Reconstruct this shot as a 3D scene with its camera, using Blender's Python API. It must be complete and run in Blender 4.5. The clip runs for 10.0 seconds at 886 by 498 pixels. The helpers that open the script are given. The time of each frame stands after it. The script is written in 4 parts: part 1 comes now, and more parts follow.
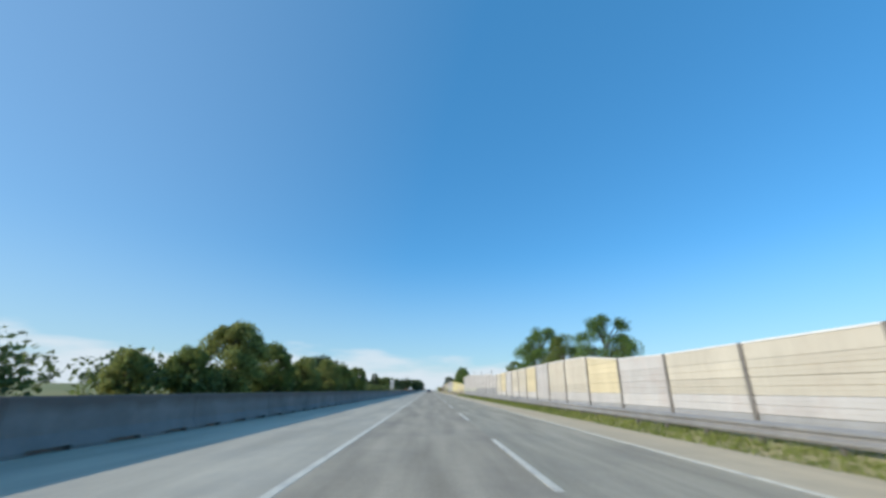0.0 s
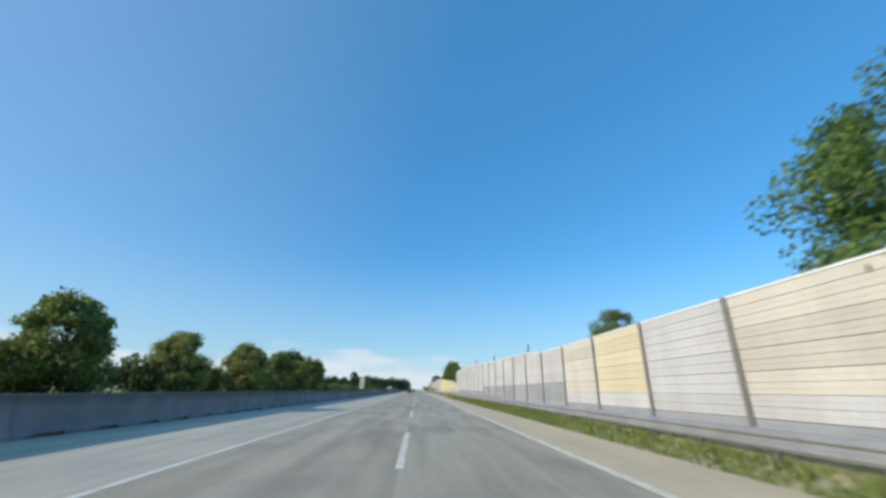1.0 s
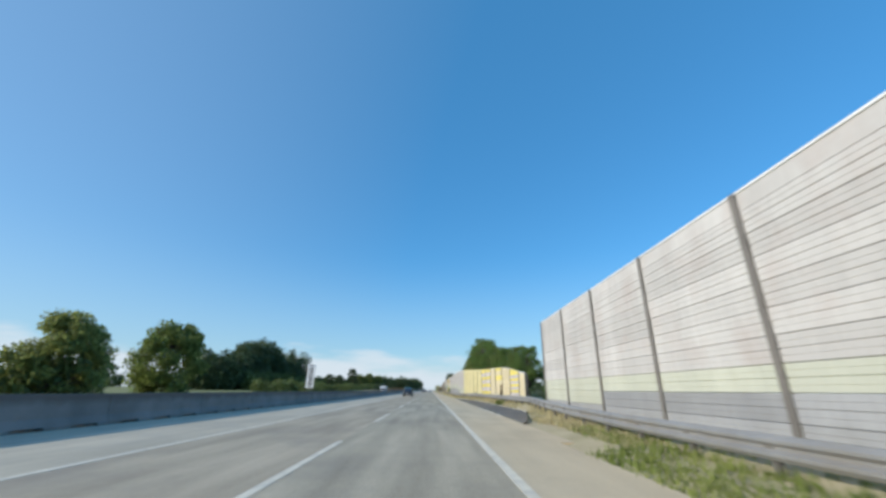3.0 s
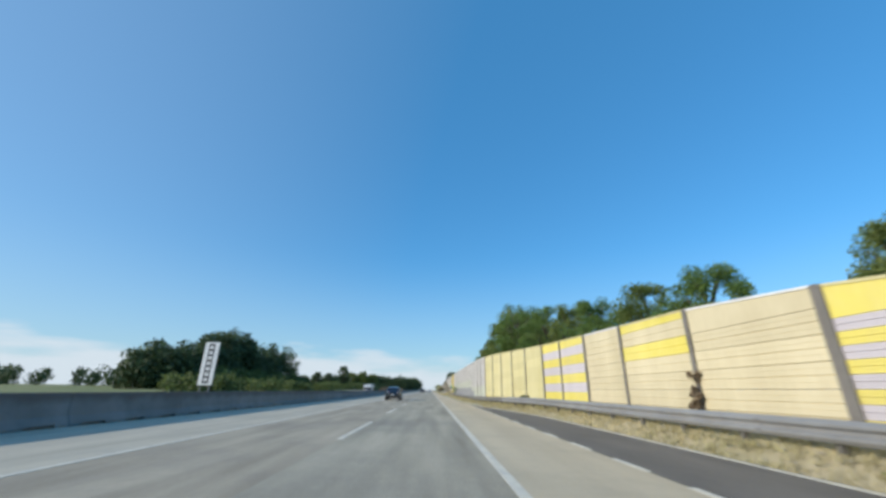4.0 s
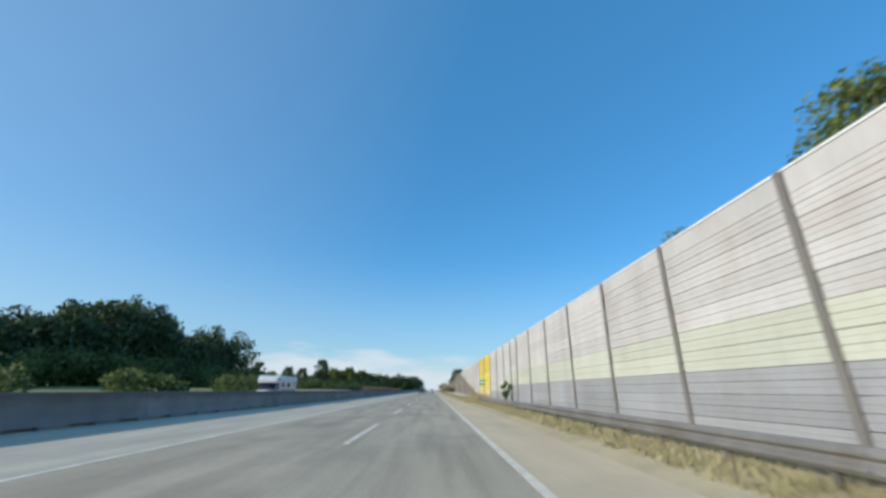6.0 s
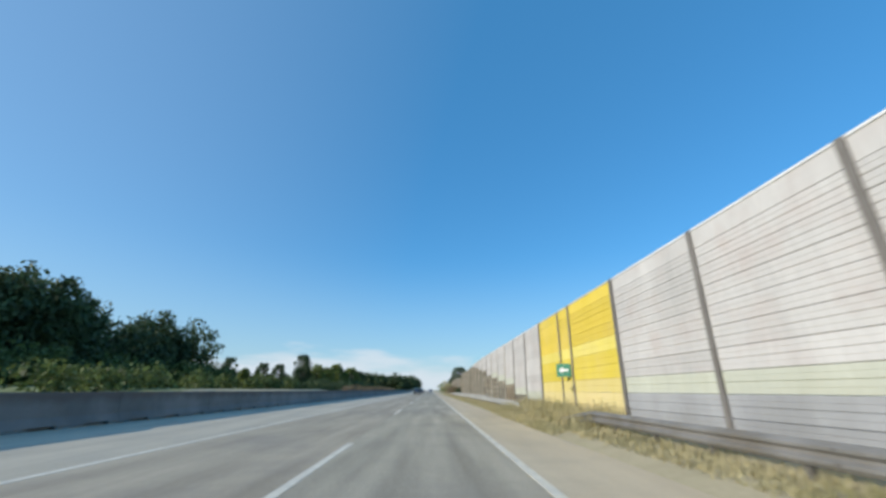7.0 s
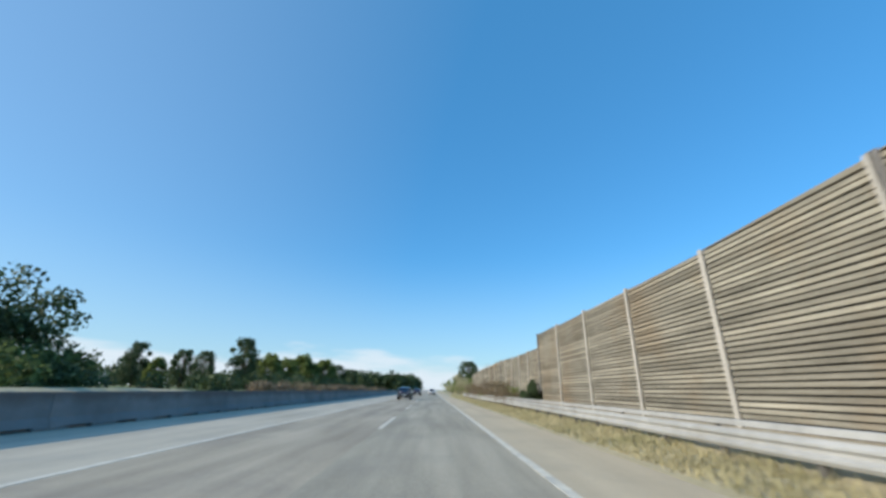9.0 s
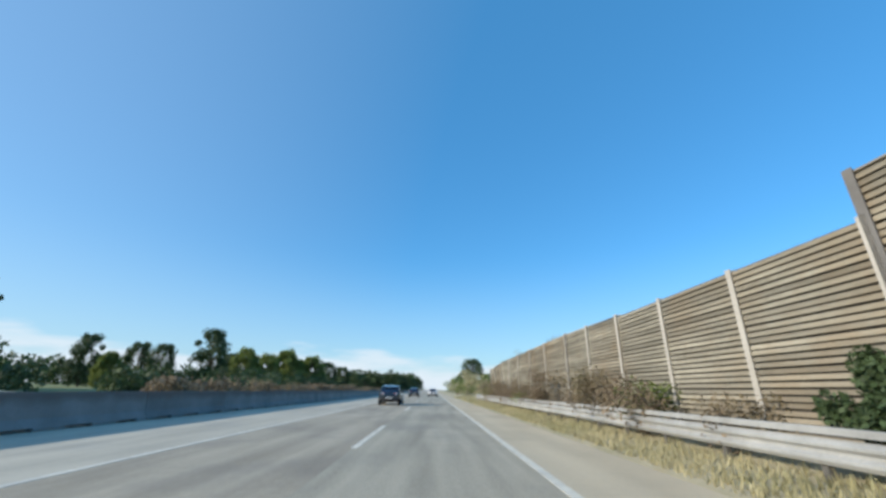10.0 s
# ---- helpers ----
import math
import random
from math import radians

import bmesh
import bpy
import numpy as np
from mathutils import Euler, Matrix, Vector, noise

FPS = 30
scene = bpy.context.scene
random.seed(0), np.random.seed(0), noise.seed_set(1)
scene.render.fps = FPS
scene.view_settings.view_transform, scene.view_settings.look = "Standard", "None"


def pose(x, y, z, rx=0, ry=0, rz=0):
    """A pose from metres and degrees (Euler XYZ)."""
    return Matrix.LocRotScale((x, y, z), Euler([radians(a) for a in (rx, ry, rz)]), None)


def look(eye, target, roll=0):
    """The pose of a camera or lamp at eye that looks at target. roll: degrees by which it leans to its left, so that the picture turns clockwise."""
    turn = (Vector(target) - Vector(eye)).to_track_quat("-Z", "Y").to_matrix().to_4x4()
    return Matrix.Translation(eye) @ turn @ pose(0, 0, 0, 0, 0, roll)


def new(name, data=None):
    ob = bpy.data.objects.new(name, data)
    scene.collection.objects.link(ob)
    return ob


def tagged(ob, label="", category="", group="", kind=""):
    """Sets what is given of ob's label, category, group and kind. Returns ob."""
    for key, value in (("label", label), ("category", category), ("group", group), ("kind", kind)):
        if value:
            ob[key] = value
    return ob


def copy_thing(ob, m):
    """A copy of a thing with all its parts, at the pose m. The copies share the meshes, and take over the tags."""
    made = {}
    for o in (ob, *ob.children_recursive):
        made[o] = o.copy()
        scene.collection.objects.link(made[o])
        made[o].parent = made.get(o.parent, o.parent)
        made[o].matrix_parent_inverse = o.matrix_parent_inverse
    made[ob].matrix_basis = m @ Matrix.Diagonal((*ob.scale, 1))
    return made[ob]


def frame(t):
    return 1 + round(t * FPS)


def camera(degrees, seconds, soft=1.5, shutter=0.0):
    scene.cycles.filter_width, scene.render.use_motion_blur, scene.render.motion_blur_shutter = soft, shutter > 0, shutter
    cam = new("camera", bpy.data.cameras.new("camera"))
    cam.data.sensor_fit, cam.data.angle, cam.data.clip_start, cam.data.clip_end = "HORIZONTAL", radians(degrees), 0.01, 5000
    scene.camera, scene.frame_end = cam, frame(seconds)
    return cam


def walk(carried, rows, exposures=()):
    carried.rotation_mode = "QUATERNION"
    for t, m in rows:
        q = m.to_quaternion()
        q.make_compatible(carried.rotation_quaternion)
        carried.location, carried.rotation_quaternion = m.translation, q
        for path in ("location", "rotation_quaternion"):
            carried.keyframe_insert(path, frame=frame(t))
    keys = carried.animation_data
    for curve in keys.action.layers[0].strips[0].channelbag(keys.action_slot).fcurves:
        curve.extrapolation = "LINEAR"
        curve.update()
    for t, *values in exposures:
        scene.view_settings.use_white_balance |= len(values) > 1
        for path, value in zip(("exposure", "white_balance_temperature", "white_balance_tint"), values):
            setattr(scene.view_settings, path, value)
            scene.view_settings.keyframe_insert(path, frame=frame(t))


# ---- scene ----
LENS = 98.5
SPEED = 31.5
EYE = 1.30
cam = camera(LENS, 10.0, soft=3.2, shutter=0.1)

# the car brakes a little while it changes from the fast to the slow lane, keeps its speed, and slows hard at the very end
FAST, EASED, STEADY = 39.0, 1.1, 2.0
SLOWING = {9.6: 301.9, 9.7: 302.75, 9.8: 303.1, 9.9: 303.4, 10.0: 303.55}


def along(t):
    if t in SLOWING:
        return SLOWING[t]
    if t >= STEADY:
        return SPEED * t
    left, span = STEADY - t, STEADY - EASED
    if t >= EASED:
        return SPEED * STEADY - SPEED * left - 0.5 * (FAST - SPEED) / span * left ** 2
    return along(EASED) - FAST * (EASED - t)


# seconds, place across the road (0 = right edge line), heading to the right, upward tilt, lean
DRIVE = [
    (0.0, -5.60, 1.5, 20.3, 1.1), (0.3, -5.28, 2.2, 20.3, 1.1), (0.5, -4.95, 2.8, 20.3, 1.1), (0.8, -4.14, 3.4, 20.3, 1.1),
    (1.0, -3.48, 3.3, 20.3, 1.0), (1.3, -2.64, 2.4, 20.3, 0.9), (1.5, -2.25, 1.8, 20.3, 0.8), (1.8, -1.88, 1.5, 20.3, 0.7),
    (2.0, -1.72, 1.50, 20.3, 0.6), (2.5, -1.50, 1.50, 20.3, 0.6),
    (3.0, -1.38, 1.48, 20.3, 0.7), (3.5, -1.30, 1.46, 20.3, 0.8), (4.0, -1.28, 1.45, 20.3, 0.9),
    (4.5, -1.36, 1.35, 20.2, 0.9), (5.0, -1.42, 1.20, 20.3, 0.8), (5.5, -1.53, 1.05, 20.3, 1.0),
    (6.0, -1.60, 1.15, 20.3, 1.0), (6.5, -1.67, 1.30, 20.3, 1.0), (7.0, -1.76, 1.40, 20.3, 1.0),
    (7.5, -1.85, 1.30, 20.2, 1.1), (8.0, -1.93, 1.30, 20.2, 1.1), (8.5, -1.95, 1.20, 20.2, 1.1),
    (9.0, -1.95, 1.20, 20.3, 1.1), (9.5, -1.94, 1.10, 20.3, 1.1),
    (9.6, -1.94, 1.10, 20.3, 1.1), (9.7, -1.94, 1.10, 20.3, 1.1), (9.8, -1.95, 1.10, 20.3, 1.1), (9.9, -1.95, 1.10, 20.3, 1.1),
    (10.0, -1.95, 1.10, 20.3, 1.1),
]
rows = []
for t, px, head, tilt, lean in DRIVE:
    eye = Vector((px, along(t), EYE))
    way = Vector((math.sin(radians(head)) * math.cos(radians(tilt)),
                  math.cos(radians(head)) * math.cos(radians(tilt)), math.sin(radians(tilt))))
    rows.append((t, look(eye, eye + way, lean)))
walk(cam, rows, exposures=[(0.0, 0.78), (2.5, 0.76), (4.0, 0.72), (8.0, 0.72), (9.0, 0.88), (10.0, 0.90)])

# ---- daylight ----
SUN_UP, SUN_SIDE = 21.5, -108.0       # elevation; bearing from straight ahead, negative to the left
world = bpy.data.worlds.new("sky")
scene.world = world
world.use_nodes = True
wt = world.node_tree
sky = wt.nodes.new("ShaderNodeTexSky")
sky.sky_type = 'NISHITA'
sky.sun_disc = False
sky.sun_elevation = radians(SUN_UP)
sky.sun_rotation = radians(SUN_SIDE)
sky.air_density, sky.dust_density, sky.ozone_density = 1.0, 0.3, 2.5
wt.nodes["Background"].inputs["Strength"].default_value = 0.134
deep = wt.nodes.new("ShaderNodeHueSaturation")
deep.inputs["Saturation"].default_value = 1.28
wt.links.new(sky.outputs[0], deep.inputs["Color"])
clear = wt.nodes.new("ShaderNodeMix")
clear.data_type, clear.blend_type = 'RGBA', 'MULTIPLY'
clear.inputs[0].default_value = 1.0
clear.inputs[7].default_value = (0.86, 1.035, 1.07, 1)
wt.links.new(deep.outputs[0], clear.inputs[6])
# thin summer haze: it evens out the blue, and pales it towards the sun
even = wt.nodes.new("ShaderNodeMix")
even.data_type = 'RGBA'
even.inputs[0].default_value = 0.45
even.inputs[7].default_value = (0.36, 1.48, 2.9, 1)
wt.links.new(clear.outputs[2], even.inputs[6])
sunward = wt.nodes.new("ShaderNodeVectorMath")
sunward.operation = 'DOT_PRODUCT'
sunward.inputs[1].default_value = (math.sin(radians(SUN_SIDE)), math.cos(radians(SUN_SIDE)), 0.1)
haze_amount = wt.nodes.new("ShaderNodeMapRange")
for key, value in (("From Min", -0.2), ("From Max", 1.0), ("To Min", 0.0), ("To Max", 0.5)):
    haze_amount.inputs[key].default_value = value
hazy = wt.nodes.new("ShaderNodeMix")
hazy.data_type = 'RGBA'
hazy.inputs[7].default_value = (1.7, 2.15, 2.6, 1)
wt.links.new(sunward.outputs["Value"], haze_amount.inputs["Value"])
wt.links.new(haze_amount.outputs[0], hazy.inputs[0])
wt.links.new(even.outputs[2], hazy.inputs[6])
low_haze = wt.nodes.new("ShaderNodeMapRange")
low_haze.interpolation_type = 'SMOOTHSTEP'
for key, value in (("From Min", -0.02), ("From Max", 0.34), ("To Min", 0.6), ("To Max", 0.0)):
    low_haze.inputs[key].default_value = value
pale = wt.nodes.new("ShaderNodeMix")
pale.data_type = 'RGBA'
pale.inputs[7].default_value = (1.72, 2.45, 3.2, 1)
wt.links.new(low_haze.outputs[0], pale.inputs[0])
wt.links.new(hazy.outputs[2], pale.inputs[6])
# low fair-weather clouds all round the horizon
way_up = wt.nodes.new("ShaderNodeTexCoord")
flat = wt.nodes.new("ShaderNodeMapping")
flat.inputs["Scale"].default_value = (3.2, 3.2, 16.0)
wt.links.new(way_up.outputs["Generated"], flat.inputs["Vector"])
wt.links.new(way_up.outputs["Generated"], sunward.inputs[0])
puffs = wt.nodes.new("ShaderNodeTexNoise")
puffs.inputs["Scale"].default_value, puffs.inputs["Detail"].default_value = 1.7, 7.0
wt.links.new(flat.outputs[0], puffs.inputs["Vector"])
height = wt.nodes.new("ShaderNodeSeparateXYZ")
wt.links.new(way_up.outputs["Generated"], height.inputs[0])
band = wt.nodes.new("ShaderNodeMapRange")
for key, value in (("From Min", 0.01), ("From Max", 0.14), ("To Min", 0.56), ("To Max", -0.42)):
    band.inputs[key].default_value = value
wt.links.new(height.outputs[2], band.inputs["Value"])
wt.links.new(height.outputs[2], low_haze.inputs["Value"])
dense = wt.nodes.new("ShaderNodeMath")
dense.operation = 'ADD'
wt.links.new(puffs.outputs["Fac"], dense.inputs[0])
wt.links.new(band.outputs[0], dense.inputs[1])
soft_edge = wt.nodes.new("ShaderNodeMapRange")
soft_edge.inputs["From Min"].default_value, soft_edge.inputs["From Max"].default_value = 0.52, 0.78
soft_edge.inputs["To Max"].default_value = 0.92
wt.links.new(dense.outputs[0], soft_edge.inputs["Value"])
cloudy = wt.nodes.new("ShaderNodeMix")
cloudy.data_type = 'RGBA'
cloudy.inputs[7].default_value = (3.1, 3.5, 3.85, 1)
wt.links.new(soft_edge.outputs[0], cloudy.inputs[0])
wt.links.new(pale.outputs[2], cloudy.inputs[6])
wt.links.new(cloudy.outputs[2], wt.nodes["Background"].inputs["Color"])
sun = new("sun", bpy.data.lights.new("sun", 'SUN'))
sun.data.energy, sun.data.angle, sun.data.color = 2.5, radians(0.55), (1.0, 0.925, 0.79)
sun_at = Vector((math.sin(radians(SUN_SIDE)) * math.cos(radians(SUN_UP)),
                 math.cos(radians(SUN_SIDE)) * math.cos(radians(SUN_UP)), math.sin(radians(SUN_UP))))
sun.matrix_world = look(sun_at * 50, (0, 0, 0))


# ---- materials ----
def material(name, low, high, scale=1.0, rough=0.8, metal=0.0, grain=40.0, bump=0.15, stretch=(1, 1, 1),
             vary=0.0, islands=False, dirt=None, dirt_scale=0.35, dirt_amount=0.5, spec=0.4, through_light=0.0):
    """Two colours mixed by noise at two scales, with dirt patches, fine relief and a change from piece to piece."""
    m = bpy.data.materials.new(name)
    m.use_nodes = True
    nt = m.node_tree
    L, N = nt.links.new, nt.nodes.new
    out = nt.nodes["Principled BSDF"]
    place = N("ShaderNodeNewGeometry")
    mapping = N("ShaderNodeMapping")
    mapping.inputs["Scale"].default_value = stretch
    L(place.outputs["Position"], mapping.inputs["Vector"])
    big = N("ShaderNodeTexNoise")
    big.inputs["Scale"].default_value, big.inputs["Detail"].default_value = scale, 6.0
    L(mapping.outputs[0], big.inputs["Vector"])
    small = N("ShaderNodeTexNoise")
    small.inputs["Scale"].default_value, small.inputs["Detail"].default_value = grain, 3.0
    L(mapping.outputs[0], small.inputs["Vector"])
    add = N("ShaderNodeMath")
    add.operation = 'MULTIPLY_ADD'
    L(small.outputs["Fac"], add.inputs[0])
    add.inputs[1].default_value = 0.45
    L(big.outputs["Fac"], add.inputs[2])
    ramp = N("ShaderNodeMapRange")
    ramp.inputs["From Min"].default_value, ramp.inputs["From Max"].default_value = 0.42, 1.02
    L(add.outputs[0], ramp.inputs["Value"])
    mix = N("ShaderNodeMix")
    mix.data_type = 'RGBA'
    mix.inputs[6].default_value, mix.inputs[7].default_value = (*low, 1), (*high, 1)
    L(ramp.outputs[0], mix.inputs[0])
    colour = mix.outputs[2]
    if dirt:
        spots = N("ShaderNodeTexNoise")
        spots.inputs["Scale"].default_value, spots.inputs["Detail"].default_value = dirt_scale, 8.0
        spots.inputs["Roughness"].default_value = 0.65
        L(place.outputs["Position"], spots.inputs["Vector"])
        cut = N("ShaderNodeMapRange")
        cut.inputs["From Min"].default_value, cut.inputs["From Max"].default_value = 0.48, 0.72
        cut.inputs["To Max"].default_value = dirt_amount
        L(spots.outputs["Fac"], cut.inputs["Value"])
        over = N("ShaderNodeMix")
        over.data_type = 'RGBA'
        L(cut.outputs[0], over.inputs[0])
        L(colour, over.inputs[6])
        over.inputs[7].default_value = (*dirt, 1)
        colour = over.outputs[2]
    if vary:
        if islands:
            chance = place.outputs["Random Per Island"]
        else:
            chance = N("ShaderNodeObjectInfo").outputs["Random"]
        shift = N("ShaderNodeMapRange")
        shift.inputs["To Min"].default_value, shift.inputs["To Max"].default_value = 1 - vary, 1 + vary
        L(chance, shift.inputs["Value"])
        hsv = N("ShaderNodeHueSaturation")
        L(shift.outputs[0], hsv.inputs["Value"])
        L(colour, hsv.inputs["Color"])
        colour = hsv.outputs[0]
    L(colour, out.inputs["Base Color"])
    out.inputs["Roughness"].default_value, out.inputs["Metallic"].default_value = rough, metal
    out.inputs["Specular IOR Level"].default_value = spec
    if bump:
        b = N("ShaderNodeBump")
        b.inputs["Strength"].default_value, b.inputs["Distance"].default_value = bump, 0.02
        L(add.outputs[0], b.inputs["Height"])
        L(b.outputs[0], out.inputs["Normal"])
    if through_light:
        thin = N("ShaderNodeBsdfTranslucent")
        L(colour, thin.inputs["Color"])
        both = N("ShaderNodeMixShader")
        both.inputs[0].default_value = through_light
        L(out.outputs[0], both.inputs[1])
        L(thin.outputs[0], both.inputs[2])
        L(both.outputs[0], nt.nodes["Material Output"].inputs["Surface"])
    return m


def plain(name, colour, rough=0.5, metal=0.0, spec=0.5, coat=0.0):
    m = bpy.data.materials.new(name)
    m.use_nodes = True
    out = m.node_tree.nodes["Principled BSDF"]
    out.inputs["Base Color"].default_value = (*colour, 1)
    out.inputs["Roughness"].default_value, out.inputs["Metallic"].default_value = rough, metal
    out.inputs["Specular IOR Level"].default_value = spec
    out.inputs["Coat Weight"].default_value = coat
    return m


GRASS_GROUND = material("verge_earth", (0.36, 0.305, 0.195), (0.50, 0.43, 0.285), 0.9, 0.95, grain=9.0, bump=0.5,
                        dirt=(0.21, 0.21, 0.085), dirt_scale=0.35, dirt_amount=0.45)
ROAD = material("worn_concrete_road", (0.265, 0.23, 0.168), (0.55, 0.48, 0.36), 1.6, 0.85, grain=60.0, bump=0.25,
                stretch=(1.0, 0.08, 1.0), dirt=(0.235, 0.21, 0.175), dirt_scale=0.22, dirt_amount=0.6)
ROAD_WARM = material("worn_brownish_road", (0.27, 0.225, 0.162), (0.55, 0.465, 0.345), 1.4, 0.85, grain=60.0, bump=0.25,
                     stretch=(1.0, 0.10, 1.0), dirt=(0.21, 0.185, 0.16), dirt_scale=0.3, dirt_amount=0.55)
SHOULDER = material("pale_shoulder", (0.50, 0.405, 0.275), (0.67, 0.555, 0.385), 1.0, 0.9, grain=50.0, bump=0.25,
                    stretch=(1.0, 0.1, 1.0), dirt=(0.39, 0.325, 0.23), dirt_scale=0.4)
INNER = material("pale_inner_shoulder", (0.37, 0.325, 0.25), (0.62, 0.545, 0.42), 1.3, 0.85, grain=55.0, bump=0.25,
                 stretch=(1.0, 0.12, 1.0), dirt=(0.34, 0.32, 0.28), dirt_scale=0.5, dirt_amount=0.5)
BAY_ASPHALT = material("dark_asphalt", (0.115, 0.10, 0.085), (0.21, 0.185, 0.155), 0.9, 0.9, grain=55.0, bump=0.3,
                       stretch=(1, 0.3, 1))
GRAVEL = material("pale_gravel", (0.16, 0.15, 0.125), (0.46, 0.43, 0.36), 2.0, 0.95, grain=25.0, bump=0.3, vary=0.4, islands=True)
PAINT = material("road_paint", (0.60, 0.545, 0.44), (0.86, 0.79, 0.65), 3.0, 0.7, grain=30.0, bump=0.1,
                 dirt=(0.38, 0.36, 0.33), dirt_scale=1.6, dirt_amount=0.7)
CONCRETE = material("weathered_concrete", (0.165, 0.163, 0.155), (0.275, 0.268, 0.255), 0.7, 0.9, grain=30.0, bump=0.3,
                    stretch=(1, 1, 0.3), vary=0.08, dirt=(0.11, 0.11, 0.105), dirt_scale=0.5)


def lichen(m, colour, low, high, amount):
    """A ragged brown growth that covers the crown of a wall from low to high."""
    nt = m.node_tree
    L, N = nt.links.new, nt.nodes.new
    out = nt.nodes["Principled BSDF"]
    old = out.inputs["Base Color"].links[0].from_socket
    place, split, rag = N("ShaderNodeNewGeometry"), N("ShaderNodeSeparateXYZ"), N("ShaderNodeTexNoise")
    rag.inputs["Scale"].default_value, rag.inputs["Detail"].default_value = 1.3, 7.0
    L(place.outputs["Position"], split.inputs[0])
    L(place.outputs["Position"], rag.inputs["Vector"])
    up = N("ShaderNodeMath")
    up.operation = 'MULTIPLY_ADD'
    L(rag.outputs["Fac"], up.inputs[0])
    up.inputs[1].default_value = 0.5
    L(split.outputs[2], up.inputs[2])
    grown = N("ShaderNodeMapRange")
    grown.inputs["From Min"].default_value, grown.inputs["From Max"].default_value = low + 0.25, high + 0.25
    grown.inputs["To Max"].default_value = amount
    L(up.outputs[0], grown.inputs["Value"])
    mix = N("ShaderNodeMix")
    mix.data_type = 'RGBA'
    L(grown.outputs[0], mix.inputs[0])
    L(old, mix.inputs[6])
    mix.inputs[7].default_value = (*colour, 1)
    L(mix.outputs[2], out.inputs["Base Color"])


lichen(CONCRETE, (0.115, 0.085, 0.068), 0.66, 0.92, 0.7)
PALE_STEEL = material("pale_galvanised_steel", (0.30, 0.298, 0.285), (0.50, 0.495, 0.475), 1.2, 0.65, 0.15, grain=18.0, bump=0.1,
                      dirt=(0.27, 0.25, 0.21), dirt_scale=0.9, dirt_amount=0.65, vary=0.06)
STEEL = material("galvanised_steel", (0.24, 0.24, 0.24), (0.36, 0.355, 0.35), 1.2, 0.6, 0.35, grain=18.0, bump=0.1,
                 dirt=(0.25, 0.22, 0.18), dirt_scale=0.9, dirt_amount=0.4, vary=0.06)
POST_STEEL = material("barrier_post_steel", (0.14, 0.128, 0.115), (0.22, 0.205, 0.19), 1.0, 0.7, 0.1, grain=14.0, bump=0.1,
                      dirt=(0.20, 0.18, 0.16), dirt_scale=1.0)
DULL_STEEL = material("dull_weathered_steel", (0.15, 0.145, 0.135), (0.27, 0.26, 0.245), 1.2, 0.65, 0.3, grain=18.0, bump=0.1,
                      dirt=(0.17, 0.14, 0.10), dirt_scale=0.9, dirt_amount=0.6, vary=0.1)
DARK_POST = material("dull_rail_post_steel", (0.10, 0.095, 0.085), (0.17, 0.16, 0.145), 1.0, 0.8, 0.1, grain=14.0, bump=0.1)
PALE_POST = material("pale_post_paint", (0.38, 0.35, 0.30), (0.52, 0.48, 0.42), 1.0, 0.75, grain=14.0, bump=0.1)
STREAK = (1.0, 1.0, 0.22)
WHITE = material("off_white_panel", (0.415, 0.402, 0.392), (0.565, 0.55, 0.535), 0.8, 0.75, grain=10.0, bump=0.1, stretch=STREAK,
                 vary=0.08, dirt=(0.43, 0.36, 0.335), dirt_scale=0.8, dirt_amount=0.55)
BEIGE = material("beige_white_panel", (0.44, 0.405, 0.34), (0.58, 0.54, 0.455), 0.8, 0.75, grain=10.0, bump=0.1, stretch=STREAK,
                 vary=0.08, dirt=(0.45, 0.38, 0.31), dirt_scale=0.7, dirt_amount=0.5)
CAP_WHITE = material("white_capping", (0.62, 0.62, 0.61), (0.76, 0.76, 0.75), 2.0, 0.6, grain=20.0, bump=0.05)
CREAM = material("cream_panel", (0.54, 0.47, 0.31), (0.67, 0.59, 0.41), 0.8, 0.75, grain=10.0, bump=0.1, stretch=STREAK,
                 vary=0.06, dirt=(0.50, 0.42, 0.27), dirt_scale=0.5, dirt_amount=0.4)
PALE_YELLOW = material("pale_yellow_panel", (0.545, 0.485, 0.24), (0.665, 0.605, 0.36), 0.8, 0.75, grain=10.0, bump=0.1,
                       stretch=STREAK, vary=0.06, dirt=(0.52, 0.42, 0.19), dirt_scale=0.5, dirt_amount=0.4)
YELLOW = material("yellow_panel", (0.60, 0.47, 0.045), (0.70, 0.57, 0.10), 0.8, 0.7, grain=10.0, bump=0.1, stretch=STREAK,
                  vary=0.07, dirt=(0.62, 0.50, 0.18), dirt_scale=0.5, dirt_amount=0.5)
AMBER = material("amber_yellow_panel", (0.60, 0.45, 0.045), (0.70, 0.545, 0.10), 0.8, 0.7, grain=10.0, bump=0.1, stretch=STREAK,
                 vary=0.07, dirt=(0.62, 0.50, 0.20), dirt_scale=0.5, dirt_amount=0.5)
BLEACHED = material("bleached_yellow_panel", (0.58, 0.48, 0.20), (0.70, 0.60, 0.31), 0.8, 0.75, grain=10.0, bump=0.1, stretch=STREAK,
                    vary=0.07, dirt=(0.60, 0.47, 0.25), dirt_scale=0.5, dirt_amount=0.5)
STRIPE_YELLOW = material("faded_yellow_panel", (0.65, 0.55, 0.10), (0.75, 0.65, 0.20), 0.8, 0.75, grain=10.0, bump=0.1,
                         stretch=STREAK, vary=0.06, dirt=(0.60, 0.51, 0.26), dirt_scale=0.5, dirt_amount=0.5)
